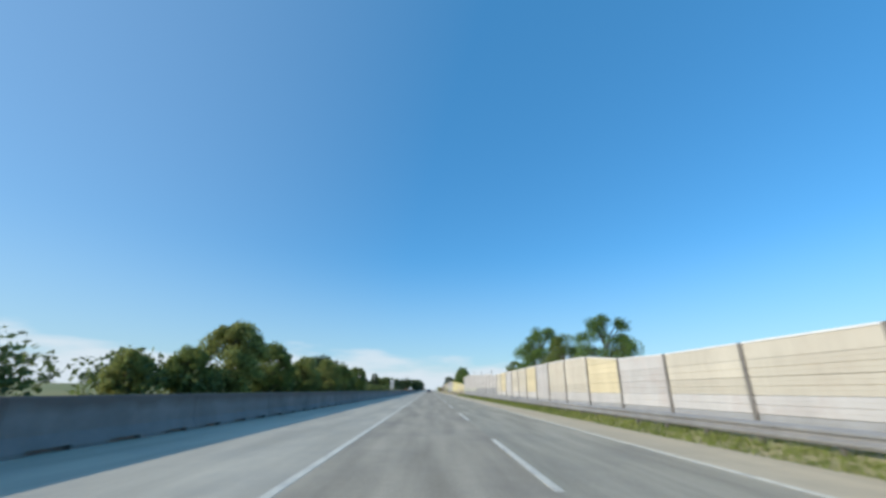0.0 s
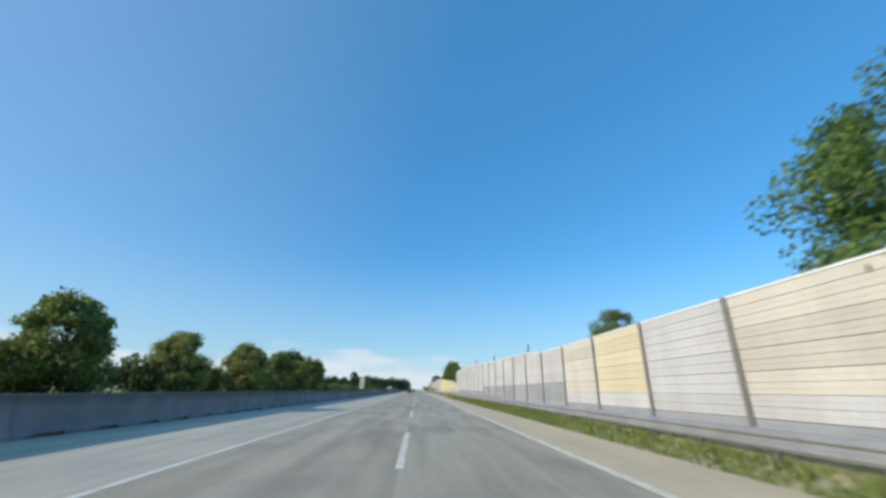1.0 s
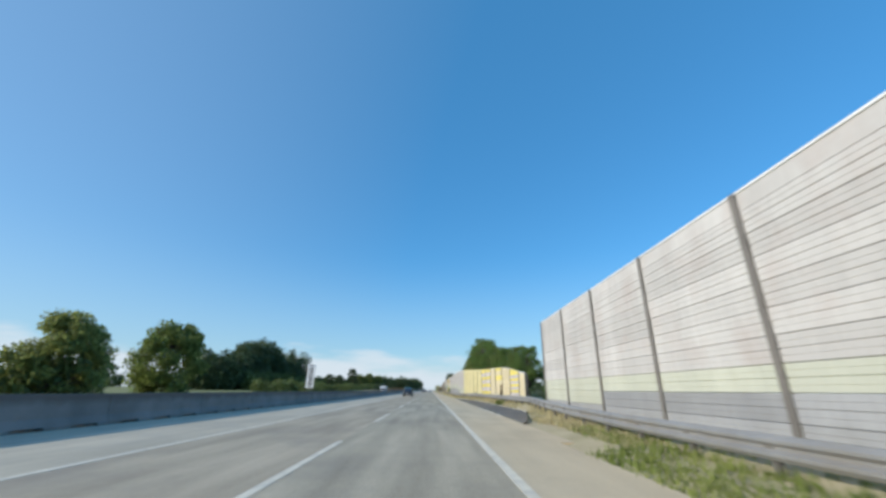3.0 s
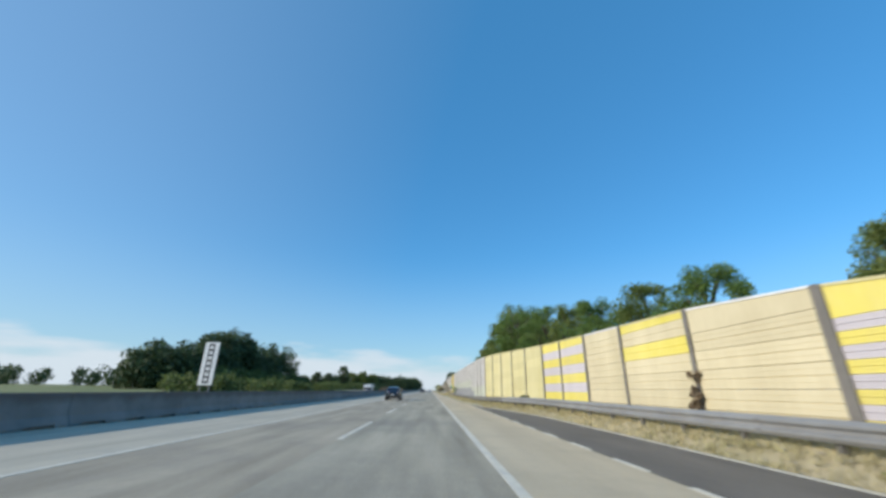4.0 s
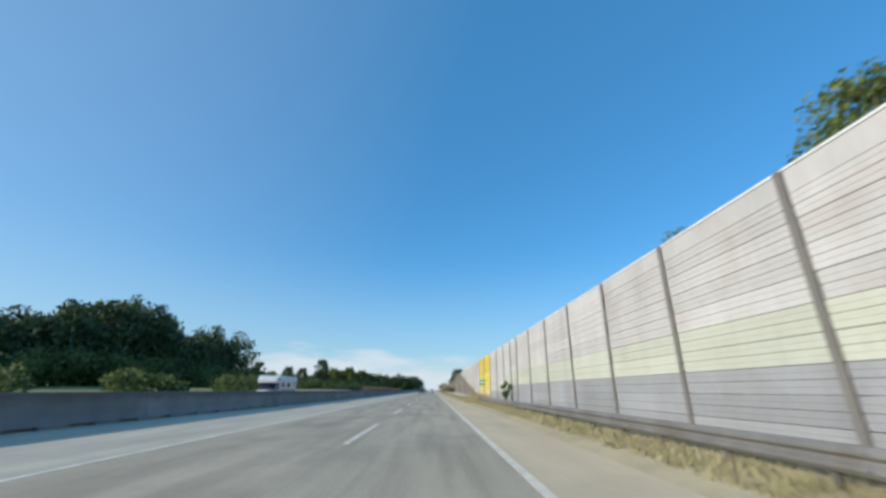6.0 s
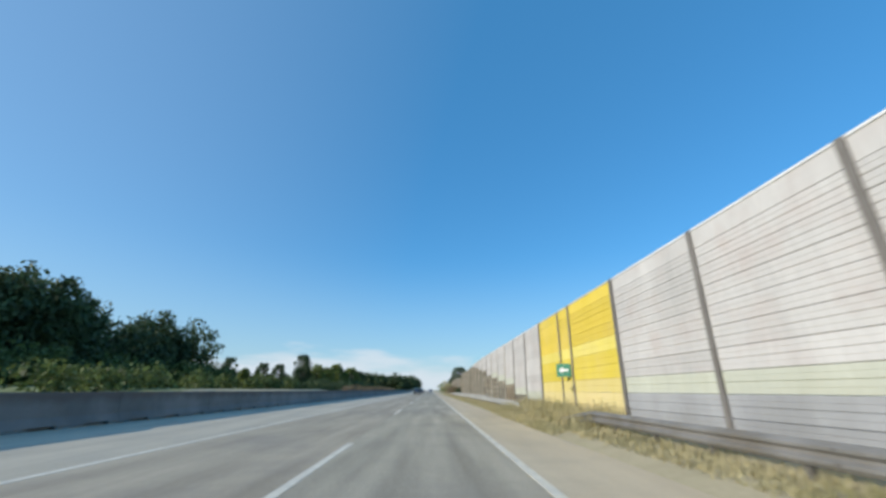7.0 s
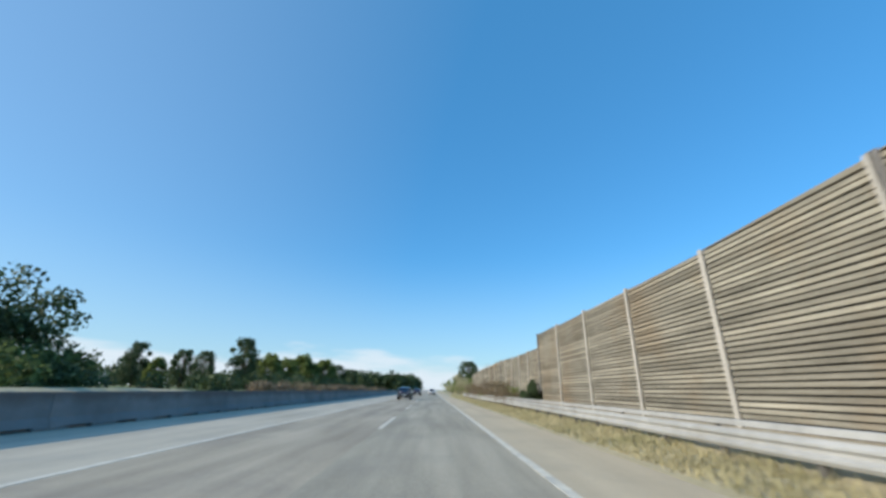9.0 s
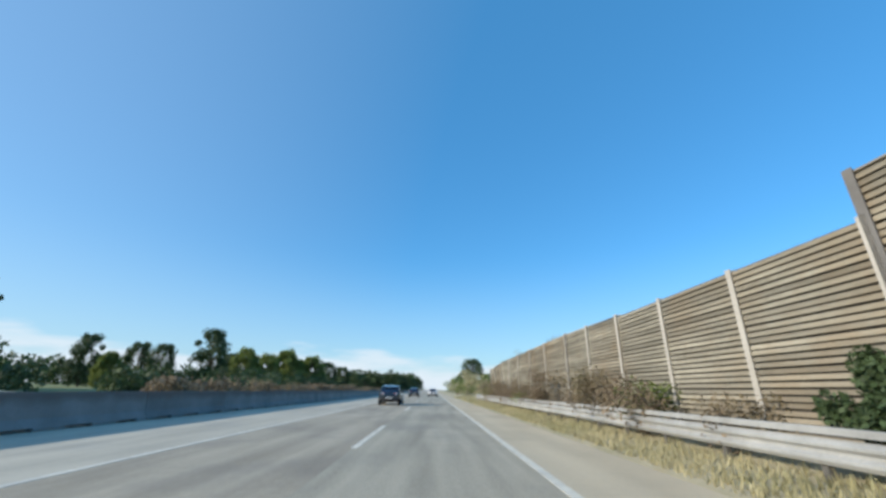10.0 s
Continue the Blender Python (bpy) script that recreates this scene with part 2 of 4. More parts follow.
DEEP_YELLOW = material("sun_yellow_base_panel", (0.64, 0.52, 0.16), (0.74, 0.63, 0.27), 0.8, 0.75, grain=10.0, bump=0.1, stretch=STREAK,
                       vary=0.06, dirt=(0.58, 0.48, 0.22), dirt_scale=0.5, dirt_amount=0.4)
LILAC = material("lilac_white_panel", (0.47, 0.435, 0.465), (0.59, 0.545, 0.58), 0.8, 0.75, grain=10.0, bump=0.1, stretch=STREAK,
                 vary=0.05)
GREENISH = material("pale_green_panel", (0.43, 0.445, 0.375), (0.55, 0.56, 0.475), 0.8, 0.75, grain=10.0, bump=0.1,
                    stretch=STREAK, vary=0.06, dirt=(0.42, 0.42, 0.32), dirt_scale=0.6)
GREY = material("grey_base_panel", (0.255, 0.26, 0.272), (0.365, 0.37, 0.382), 0.7, 0.8, grain=12.0, bump=0.15, stretch=STREAK,
                vary=0.10, dirt=(0.24, 0.24, 0.23), dirt_scale=0.6)
TIMBER = material("weathered_timber", (0.15, 0.135, 0.104), (0.39, 0.355, 0.278), 1.5, 0.9, grain=16.0, bump=0.3,
                  stretch=(1, 0.25, 3.0), vary=0.25, dirt=(0.25, 0.175, 0.10), dirt_scale=0.3, dirt_amount=0.7)
# Sheet behind the planks; the dark of their gaps is put into its colour.
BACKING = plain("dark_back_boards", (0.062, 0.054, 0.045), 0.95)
BARK = material("bark", (0.07, 0.055, 0.04), (0.16, 0.13, 0.10), 3.0, 0.95, grain=20.0, bump=0.6, stretch=(1, 1, 0.3))
LEAF_MID = material("broad_leaves", (0.074, 0.142, 0.030), (0.20, 0.285, 0.072), 0.5, 0.6, grain=3.0, bump=0, vary=0.45,
                    islands=True, through_light=0.4)
LEAF_DARK = material("dark_leaves", (0.036, 0.066, 0.028), (0.095, 0.132, 0.05), 0.12, 0.65, grain=1.0, bump=0, vary=0.4,
                     islands=True, through_light=0.22)
LEAF_PALE = material("pale_summer_leaves", (0.18, 0.22, 0.06), (0.35, 0.365, 0.12), 0.25, 0.65, grain=3.0, bump=0, vary=0.4,
                     islands=True, through_light=0.5)
LEAF_OLIVE = material("olive_leaves", (0.122, 0.174, 0.042), (0.275, 0.312, 0.092), 0.3, 0.65, grain=3.0, bump=0, vary=0.45,
                      islands=True, through_light=0.5)
LEAF_HEDGE = material("hedge_leaves", (0.065, 0.105, 0.03), (0.175, 0.205, 0.065), 0.3, 0.65, grain=3.0, bump=0, vary=0.45,
                      islands=True, through_light=0.4)
STRAW = material("dry_grass", (0.36, 0.32, 0.18), (0.58, 0.51, 0.31), 0.5, 0.85, grain=5.0, bump=0, vary=0.35,
                 islands=True, dirt=(0.24, 0.25, 0.10), dirt_scale=0.3, dirt_amount=0.6, through_light=0.3)
GREEN_GRASS = material("fresh_grass", (0.13, 0.185, 0.04), (0.31, 0.34, 0.10), 0.5, 0.85, grain=5.0, bump=0, vary=0.35,
                       islands=True, dirt=(0.12, 0.17, 0.04), dirt_scale=0.3, dirt_amount=0.8, through_light=0.35)
SCRUB = material("dry_scrub", (0.17, 0.125, 0.085), (0.30, 0.23, 0.15), 0.4, 0.9, grain=5.0, bump=0, vary=0.35,
                 islands=True, dirt=(0.13, 0.14, 0.05), dirt_scale=0.3, through_light=0.2)
FIELD = material("meadow", (0.11, 0.14, 0.04), (0.25, 0.25, 0.09), 0.06, 0.95, grain=2.5, bump=0.3, dirt=(0.30, 0.27, 0.13),
                 dirt_scale=0.02, dirt_amount=0.9)
SIGN_WHITE = material("sign_white", (0.70, 0.71, 0.72), (0.80, 0.80, 0.80), 2.0, 0.5, grain=20, bump=0)
SIGN_GREEN = material("sign_green", (0.010, 0.16, 0.085), (0.02, 0.21, 0.12), 2.0, 0.45, grain=20, bump=0)
DARK_BAR = plain("dark_marking", (0.03, 0.03, 0.035), 0.6)
CAR_PAINT = material("dark_blue_grey_paint", (0.030, 0.034, 0.042), (0.040, 0.044, 0.052), 2.0, 0.22, 0.35, grain=60, bump=0,
                     spec=0.6)
CAR_PAINT.node_tree.nodes["Principled BSDF"].inputs["Coat Weight"].default_value = 1.0
GLOSS_BLACK = plain("gloss_black_trim", (0.008, 0.011, 0.018), 0.06, 0.0, 0.7)
CAR_WHITE = material("white_car_paint", (0.62, 0.63, 0.64), (0.70, 0.70, 0.70), 2.0, 0.25, grain=60, bump=0)
TRIM = material("black_trim", (0.012, 0.012, 0.013), (0.022, 0.022, 0.023), 3.0, 0.55, grain=40, bump=0.05)
TYRE = material("tyre_rubber", (0.012, 0.012, 0.012), (0.022, 0.022, 0.021), 6.0, 0.85, grain=40, bump=0.2)
ALLOY = material("alloy", (0.42, 0.43, 0.44), (0.56, 0.57, 0.58), 4.0, 0.3, 0.85, grain=30, bump=0)
# The blue in this base colour stands in for sky mirrored in the panes.
CAR_GLASS = plain("tinted_glass", (0.012, 0.030, 0.065), 0.04, 0.0, 0.9)
LAMP_RED = plain("tail_lamp_red", (0.30, 0.012, 0.010), 0.15, 0.0, 0.7)
LAMP_CLEAR = plain("clear_lamp", (0.70, 0.72, 0.74), 0.15, 0.3, 0.8)


# ---- mesh tools ----
class Shape:
    """Corners and faces gathered for one mesh."""

    def __init__(self):
        self.v, self.f = [], []

    def add(self, verts, faces):
        n = len(self.v)
        self.v += [tuple(p) for p in verts]
        self.f += [tuple(i + n for i in face) for face in faces]
        return self

    def box(self, x0, x1, y0, y1, z0, z1):
        return self.add([(x, y, z) for z in (z0, z1) for y in (y0, y1) for x in (x0, x1)],
                        [(0, 2, 3, 1), (4, 5, 7, 6), (0, 1, 5, 4), (2, 6, 7, 3), (0, 4, 6, 2), (1, 3, 7, 5)])

    def chamfered(self, x0, x1, y0, y1, z0, z1, c):
        """A box whose upright and upper edges are taken off by c."""
        ring = lambda e: [(x0 + c + e, y0 + e), (x1 - c - e, y0 + e), (x1 - e, y0 + c + e), (x1 - e, y1 - c - e),
                          (x1 - c - e, y1 - e), (x0 + c + e, y1 - e), (x0 + e, y1 - c - e), (x0 + e, y0 + c + e)]
        v = [(*p, z0) for p in ring(0)] + [(*p, z1 - c) for p in ring(0)] + [(*p, z1) for p in ring(c * 0.7)]
        f = [tuple(range(7, -1, -1)), tuple(range(16, 24))]
        for r in (0, 8):
            f += [(r + i, r + (i + 1) % 8, r + 8 + (i + 1) % 8, r + 8 + i) for i in range(8)]
        return self.add(v, f)

    def sweep(self, outline, y0, y1):
        """A closed outline of (x, z), anticlockwise seen from -y, drawn out along y."""
        n = len(outline)
        v = [(x, y0, z) for x, z in outline] + [(x, y1, z) for x, z in outline]
        f = [(i, (i + 1) % n, n + (i + 1) % n, n + i) for i in range(n)]
        f += [tuple(range(n - 1, -1, -1)), tuple(range(n, 2 * n))]
        return self.add(v, f)

    def tube(self, points, radii, sides=7):
        v, f = [], []
        for k, (p, r) in enumerate(zip(points, radii)):
            p = Vector(p)
            a = Vector(points[min(k + 1, len(points) - 1)]) - Vector(points[max(k - 1, 0)])
            q = a.normalized().to_track_quat('Z', 'X')
            v += [tuple(p + q @ Vector((r * math.cos(2 * math.pi * i / sides), r * math.sin(2 * math.pi * i / sides), 0)))
                  for i in range(sides)]
        for k in range(len(points) - 1):
            f += [(k * sides + i, k * sides + (i + 1) % sides, (k + 1) * sides + (i + 1) % sides, (k + 1) * sides + i)
                  for i in range(sides)]
        f += [tuple(range(sides - 1, -1, -1)), tuple(range((len(points) - 1) * sides, len(points) * sides))]
        return self.add(v, f)

    def lathe(self, outline, sides=28, axis='x'):
        """Turns (radius, along) round the axis."""
        v, f, n = [], [], len(outline)
        for i in range(sides):
            a = 2 * math.pi * i / sides
            for r, s in outline:
                c, d = r * math.cos(a), r * math.sin(a)
                v.append((s, c, d) if axis == 'x' else (c, d, s))
        for i in range(sides):
            j = (i + 1) % sides
            f += [(i * n + k, i * n + k + 1, j * n + k + 1, j * n + k) for k in range(n - 1)]
        return self.add(v, f)

    def mesh(self, name, mat, smooth=False):
        me = bpy.data.meshes.new(name)
        me.from_pydata(self.v, [], self.f)
        me.materials.append(mat)
        if smooth:
            me.polygons.foreach_set("use_smooth", [True] * len(me.polygons))
        me.update()
        return me


def part(name, data, parent, m=None, label=""):
    """One mesh as one part under a thing or under a part."""
    ob = new(name, data)
    ob.parent = parent
    if m is not None:
        ob.matrix_basis = m
    return tagged(ob, label) if label else ob


def thing(name, label, category, m=None, group="", kind="", data=None):
    ob = new(name, data)
    if m is not None:
        ob.matrix_basis = m
    return tagged(ob, label, category, group, kind)


def at_height(points, y):
    """Straight between the (y, value) pairs."""
    return float(np.interp(y, [p[0] for p in points], [p[1] for p in points]))


# ---- plan: distances along the road against places across it and heights ----
RAIL_X = [(-60, 2.55), (20, 2.6), (40, 3.0), (58, 3.3), (95, 3.45), (112, 3.9), (122, 5.3), (146, 5.1), (168, 3.68), (400, 3.63)]
WALL_X = [(-60, 3.85), (20, 3.9), (40, 4.3), (58, 4.6), (95, 4.8), (118, 5.3), (124, 6.4), (146, 6.05), (170, 4.95), (400, 4.95)]
WALL_TOP = [(-60, 2.6), (7, 2.8), (13, 3.4), (40, 3.6), (52, 3.65), (58, 4.05), (70, 4.25), (80, 4.6), (86, 4.9), (95, 5.2), (117.9, 5.2),
            (118, 2.7), (127, 2.6), (129.7, 2.9), (133.5, 3.35), (137, 3.6), (151, 4.05), (166, 4.75), (178, 5.1), (190, 5.28), (275, 5.28), (286, 5.02), (292, 4.78),
            (308.95, 4.84), (309.0, 4.02), (314.5, 4.0), (323.5, 4.15), (342.5, 4.05), (351.5, 3.7)]
BANK = [(106, 0.0), (120, 0.2), (150, 0.2), (170, 0.0)]     # the verge lies higher beside the lay-by
LANE_LINE, LEFT_LINE, MEDIAN_X, FAR_EDGE = -3.74, -7.62, -13.3, -21.0
ROAD_FROM, ROAD_TO = -60.0, 2600.0


def ground_height(x, y):
    side = at_height(RAIL_X, y)
    kerb = 2.6 if 104 < y < 172 else 2.13
    if x < kerb - 0.01:
        bank = float(np.interp(y, [262, 270, 328, 338], [0, 1, 1, 0])) * float(np.interp(x, [-45, -33, -30, FAR_EDGE - 0.3], [0.5, 0.66, 0.66, 0]))
        return -0.06 if x > FAR_EDGE - 0.3 else -0.06 + min(0.35, (FAR_EDGE - 0.3 - x) * 0.04) + bank
    edge = kerb + 0.02 if not 112 < y < 168 else max(2.62, side - 0.42)
    up = at_height(BANK, y)
    return float(np.interp(x, [edge, edge + 0.25, side, side + 1.3, side + 8, side + 60],
                           [-0.06, 0.04 + up * 0.5, 0.17 + up, 0.44 + up, 0.7 + up, 1.2]))


def build_ground():
    xs = [-2600, -900, -300, -120, -60, -45, -40, -33, -30, -24, -22.3, -14, -5, 2.11] + [2.16 + 0.4 * i for i in range(17)] + \
         [10, 12, 16, 25, 60, 300, 900, 2600]
    ys = [-400, -100] + [-60 + 6 * i for i in range(76)] + [430, 520, 700, 1000, 1600, 2600]
    v = [(x, y, ground_height(x, y)) for y in ys for x in xs]
    n = len(xs)
    f = [(j * n + i, j * n + i + 1, (j + 1) * n + i + 1, (j + 1) * n + i) for j in range(len(ys) - 1) for i in range(n - 1)]
    me = Shape().add(v, f).mesh("ground", GRASS_GROUND, True)
    me.materials.append(FIELD)
    me.polygons.foreach_set("material_index", [0 if -31 < p.center[0] < 11 else 1 for p in me.polygons])
    tagged(new("ground", me),
           "dry grassy earth verge and land beside the motorway", "ground", kind="structure")


build_ground()


def slab(name, x0, x1, mat, label, top=0.0, y0=ROAD_FROM, y1=ROAD_TO):
    ob = new(name, Shape().box(x0, x1, y0, y1, top - 0.2, top).mesh(name, mat))
    return tagged(ob, label, name.split("_")[0], kind="structure")


slab("road", LANE_LINE, 0.0, ROAD, "worn grey concrete slow lane of the motorway")
slab("road_fast_lane", LEFT_LINE, LANE_LINE, ROAD_WARM, "worn brownish concrete fast lane of the motorway")
slab("road_inner_shoulder", MEDIAN_X - 0.3, LEFT_LINE, INNER, "pale concrete strip between fast lane and median barrier")
slab("road_shoulder", 0.0, 2.15, SHOULDER, "pale beige hard shoulder beside the carriageway")
slab("road_shoulder", 2.15, 2.6, SHOULDER, "pale beige widened shoulder by the lay-by", y0=106, y1=170)
slab("road_opposite", FAR_EDGE, MEDIAN_X - 0.9, ROAD, "grey opposite carriageway beyond the median barrier")


def build_bay():
    """The dark lay-by: it widens, runs along and tapers off again."""
    edge = [(112, 2.7), (121, 4.85), (147, 4.7), (166, 2.7)]
    ys = np.linspace(112.5, 165.5, 40)
    v, f = [], []
    for y in ys:
        v += [(2.6, y, 0.0), (at_height(edge, y), y, 0.5 * at_height(BANK, y)), (2.6, y, -0.2), (at_height(edge, y), y, -0.2)]
    for k in range(len(ys) - 1):
        a, b = 4 * k, 4 * k + 4
        f += [(a, a + 1, b + 1, b), (a + 1, a + 3, b + 3, b + 1)]
    tagged(new("lay_by", Shape().add(v, f).mesh("lay_by", BAY_ASPHALT)), "dark asphalt emergency lay-by beside the shoulder",
           "road", kind="structure")
    v, f = [], []
    for y in np.linspace(120, 166, 36):
        x = at_height(edge, y) - 0.12
        rise = 0.5 * at_height(BANK, y) / max(0.1, x + 0.12 - 2.6)
        v += [(x - 0.07, y, 0.006 + rise * (x - 2.67)), (x + 0.07, y, 0.006 + rise * (x - 2.53))]
    f = [(2 * k, 2 * k + 1, 2 * k + 3, 2 * k + 2) for k in range(35)]
    tagged(new("edge_line", Shape().add(v, f).mesh("edge_line", PAINT)), "worn white line along the lay-by's outer edge",
           "road marking", kind="structure")


build_bay()


# ---- road markings ----
def long_line(x, width, y0, y1, label, mat=PAINT):
    s = Shape()
    y = y0
    while y < y1:
        s.box(x - width / 2, x + width / 2, y, min(y + 8, y1), -0.02, 0.004)
        y += 8
    tagged(new("edge_line", s.mesh("edge_line", mat)), label, "road marking", kind="structure")


long_line(0.0, 0.17, ROAD_FROM, 900, "broad white edge line between lane and shoulder")
long_line(LEFT_LINE, 0.15, ROAD_FROM, 900, "thin white edge line of the fast lane", PAINT)
long_line(FAR_EDGE + 2.6, 0.18, ROAD_FROM, 700, "white edge line of the opposite carriageway")

DASH = Shape().box(-0.075, 0.075, 0, 6.0, -0.02, 0.004).mesh("dash", PAINT)
SHORT_DASH = Shape().box(-0.07, 0.07, 0, 1.4, -0.02, 0.004).mesh("dash", PAINT)


def dashed_line(label, x, starts, data):
    line = thing("lane_line", label, "road marking", kind="structure")
    for y in starts:
        part("dash", data, line, pose(x, y, 0))


FIRST_DASHES = [62.0 - 13.5 * i for i in range(1, 9)]
CLOSE_DASHES = [62.0 + 12.6 * i for i in range(0, 5)] + [125.3 + 12.4 * i for i in range(0, 7)]
WIDE_DASHES = [212.5, 225.3, 243.6, 261.2, 280, 298.3, 313.5] + [331.5 + 18 * i for i in range(0, 20)]
dashed_line("broken white line between the two lanes", LANE_LINE, FIRST_DASHES + CLOSE_DASHES + WIDE_DASHES, DASH)
dashed_line("broken white line of the opposite lanes", FAR_EDGE + 6.4, [20 + 18 * i for i in range(28)], DASH)
dashed_line("short white dashes between shoulder and lay-by", 2.62, [118 + 2.6 * i for i in range(18)], SHORT_DASH)
# ---- concrete median barrier ----
def build_median():
    outline = [(-0.30, -0.1), (0.30, -0.1), (0.30, 0.08), (0.16, 0.34), (0.10, 1.02), (0.08, 1.05), (-0.08, 1.05), (-0.10, 1.02),
               (-0.16, 0.34), (-0.30, 0.08)]
    slotted = [(-0.30, -0.1), (0.13, -0.1), (0.13, 0.10), (0.292, 0.10)] + outline[3:]      # a drain hole runs under the foot
    shape, y = Shape(), 0.012
    for k in range(3):
        shape.sweep(outline, y, 2 * k + 0.5).sweep(slotted, 2 * k + 0.5, 2 * k + 1.5)
        y = 2 * k + 1.5
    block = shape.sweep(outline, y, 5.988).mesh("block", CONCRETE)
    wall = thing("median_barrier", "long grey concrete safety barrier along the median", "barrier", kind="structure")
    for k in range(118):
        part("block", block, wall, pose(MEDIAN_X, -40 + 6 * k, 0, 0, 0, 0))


build_median()


# ---- steel guard rail ----
BRACKET = Shape().box(0.0, 0.08, -0.04, 0.04, 0.66, 0.81).mesh("bracket", DARK_POST)


def build_rail(y0, y1, label, steel, falls_before=False, falls_after=False, topped=False):
    wave = [(0.00, 0.39), (-0.035, 0.40), (-0.08, 0.46), (-0.08, 0.50), (-0.015, 0.555), (-0.015, 0.585), (-0.08, 0.64),
            (-0.08, 0.68), (-0.035, 0.74), (0.00, 0.75)]
    outline = wave + [(x + 0.012, z) for x, z in reversed(wave)]
    outline.reverse()
    beam = Shape().sweep(outline, -0.02, 4.02).mesh("beam", steel)
    post = Shape().box(0.03, 0.13, -0.05, 0.05, -0.3, 0.70).box(0.0, 0.05, -0.09, 0.09, 0.48, 0.66).mesh("post", DARK_POST)
    box_rail = Shape().chamfered(-0.07, 0.03, -0.01, 4.01, 0.80, 0.90, 0.012).mesh("top_rail", steel)
    rail = thing("guard_rail", label, "guard rail", group="guard rails along the shoulder")
    y = y0
    while y < y1 - 0.1:
        xa, xb = at_height(RAIL_X, y), at_height(RAIL_X, y + 4)
        za, zb = at_height(BANK, y), at_height(BANK, y + 4)
        turn, climb = -math.degrees(math.atan2(xb - xa, 4)), math.degrees(math.atan2(zb - za, 4))
        sag = 0.018 * math.sin(2.3 * y) * math.sin(0.7 * y)
        part("beam", beam, rail, pose(xa, y, za + sag, climb, 0, turn))
        if topped and y > y0 + 11:
            part("top_rail", box_rail, rail, pose(xa, y, za + sag, climb, 0, turn))
            part("bracket", BRACKET, rail, pose(xa, y + 0.6, za, 0, 0, turn))
        part("post", post, rail, pose(xa, y + 0.6, za, 0, 0, turn))
        part("post", post, rail, pose((xa + xb) / 2, y + 2.6, (za + zb) / 2, 0, 0, turn))
        y += 4
    if falls_before:
        part("end_beam", beam, rail, pose(at_height(RAIL_X, y0), y0 - 3.98, -0.446, 6.4))
    if falls_after:
        part("end_beam", beam, rail, pose(at_height(RAIL_X, y), y, 0, -6.4))


build_rail(-54, 158, "weathered galvanised steel guard rail on short posts", STEEL)
build_rail(158, 234, "dull grey galvanised steel guard rail on short posts", DULL_STEEL, falls_after=True)
build_rail(247, 355, "pale galvanised steel guard rail on short posts", PALE_STEEL, falls_before=True, topped=True)


# ---- noise barriers ----
ROW = 0.5
loose = random.Random(17)         # small errors of fitting


def cassette_mesh(mat, length=3.86):
    """A ribbed panel of the noise barrier, half a metre high, its face towards -x."""
    rib = []
    for k in range(4):
        z, floor, lip = k * 0.125, -0.008 if k % 2 == 0 else -0.022, 0.016 if k % 2 == 0 else 0.010
        rib += [(floor, z + 0.003), (-0.03, z + lip), (-0.03, z + 0.122 - (0.008 if k % 2 else 0.0)), (-0.022 if k % 2 == 0 else -0.008, z + 0.123)]
    outline = [(0.11, 0.002)] + [(0.11, 0.498)] + list(reversed(rib))
    return Shape().sweep(outline, -length / 2, length / 2).mesh("panel", mat)


CASSETTES = {m.name: cassette_mesh(m) for m in (WHITE, CREAM, PALE_YELLOW, YELLOW, STRIPE_YELLOW, DEEP_YELLOW, LILAC, GREENISH, GREY, BEIGE, AMBER, BLEACHED)}
PLANK = Shape().chamfered(-0.03, 0.03, -1.93, 1.93, 0.0, 0.086, 0.006).mesh("plank", TIMBER)
H_POST = Shape().box(-0.075, -0.055, -0.08, 0.08, 0, 1).box(-0.055, 0.12, -0.012, 0.012, 0, 1).box(
    0.12, 0.14, -0.08, 0.08, 0, 1).mesh("post", POST_STEEL)
TIMBER_POST = Shape().box(-0.075, -0.055, -0.075, 0.075, 0, 1).box(-0.055, 0.12, -0.012, 0.012, 0, 1).box(
    0.12, 0.14, -0.075, 0.075, 0, 1).mesh("post", PALE_POST)
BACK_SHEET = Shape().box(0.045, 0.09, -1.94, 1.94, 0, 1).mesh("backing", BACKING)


CAPS = [Shape().chamfered(-0.055, 0.13, -1.95, 1.95, 0.0, 0.055, 0.012).mesh("cap", m) for m in (CAP_WHITE, PALE_YELLOW)]


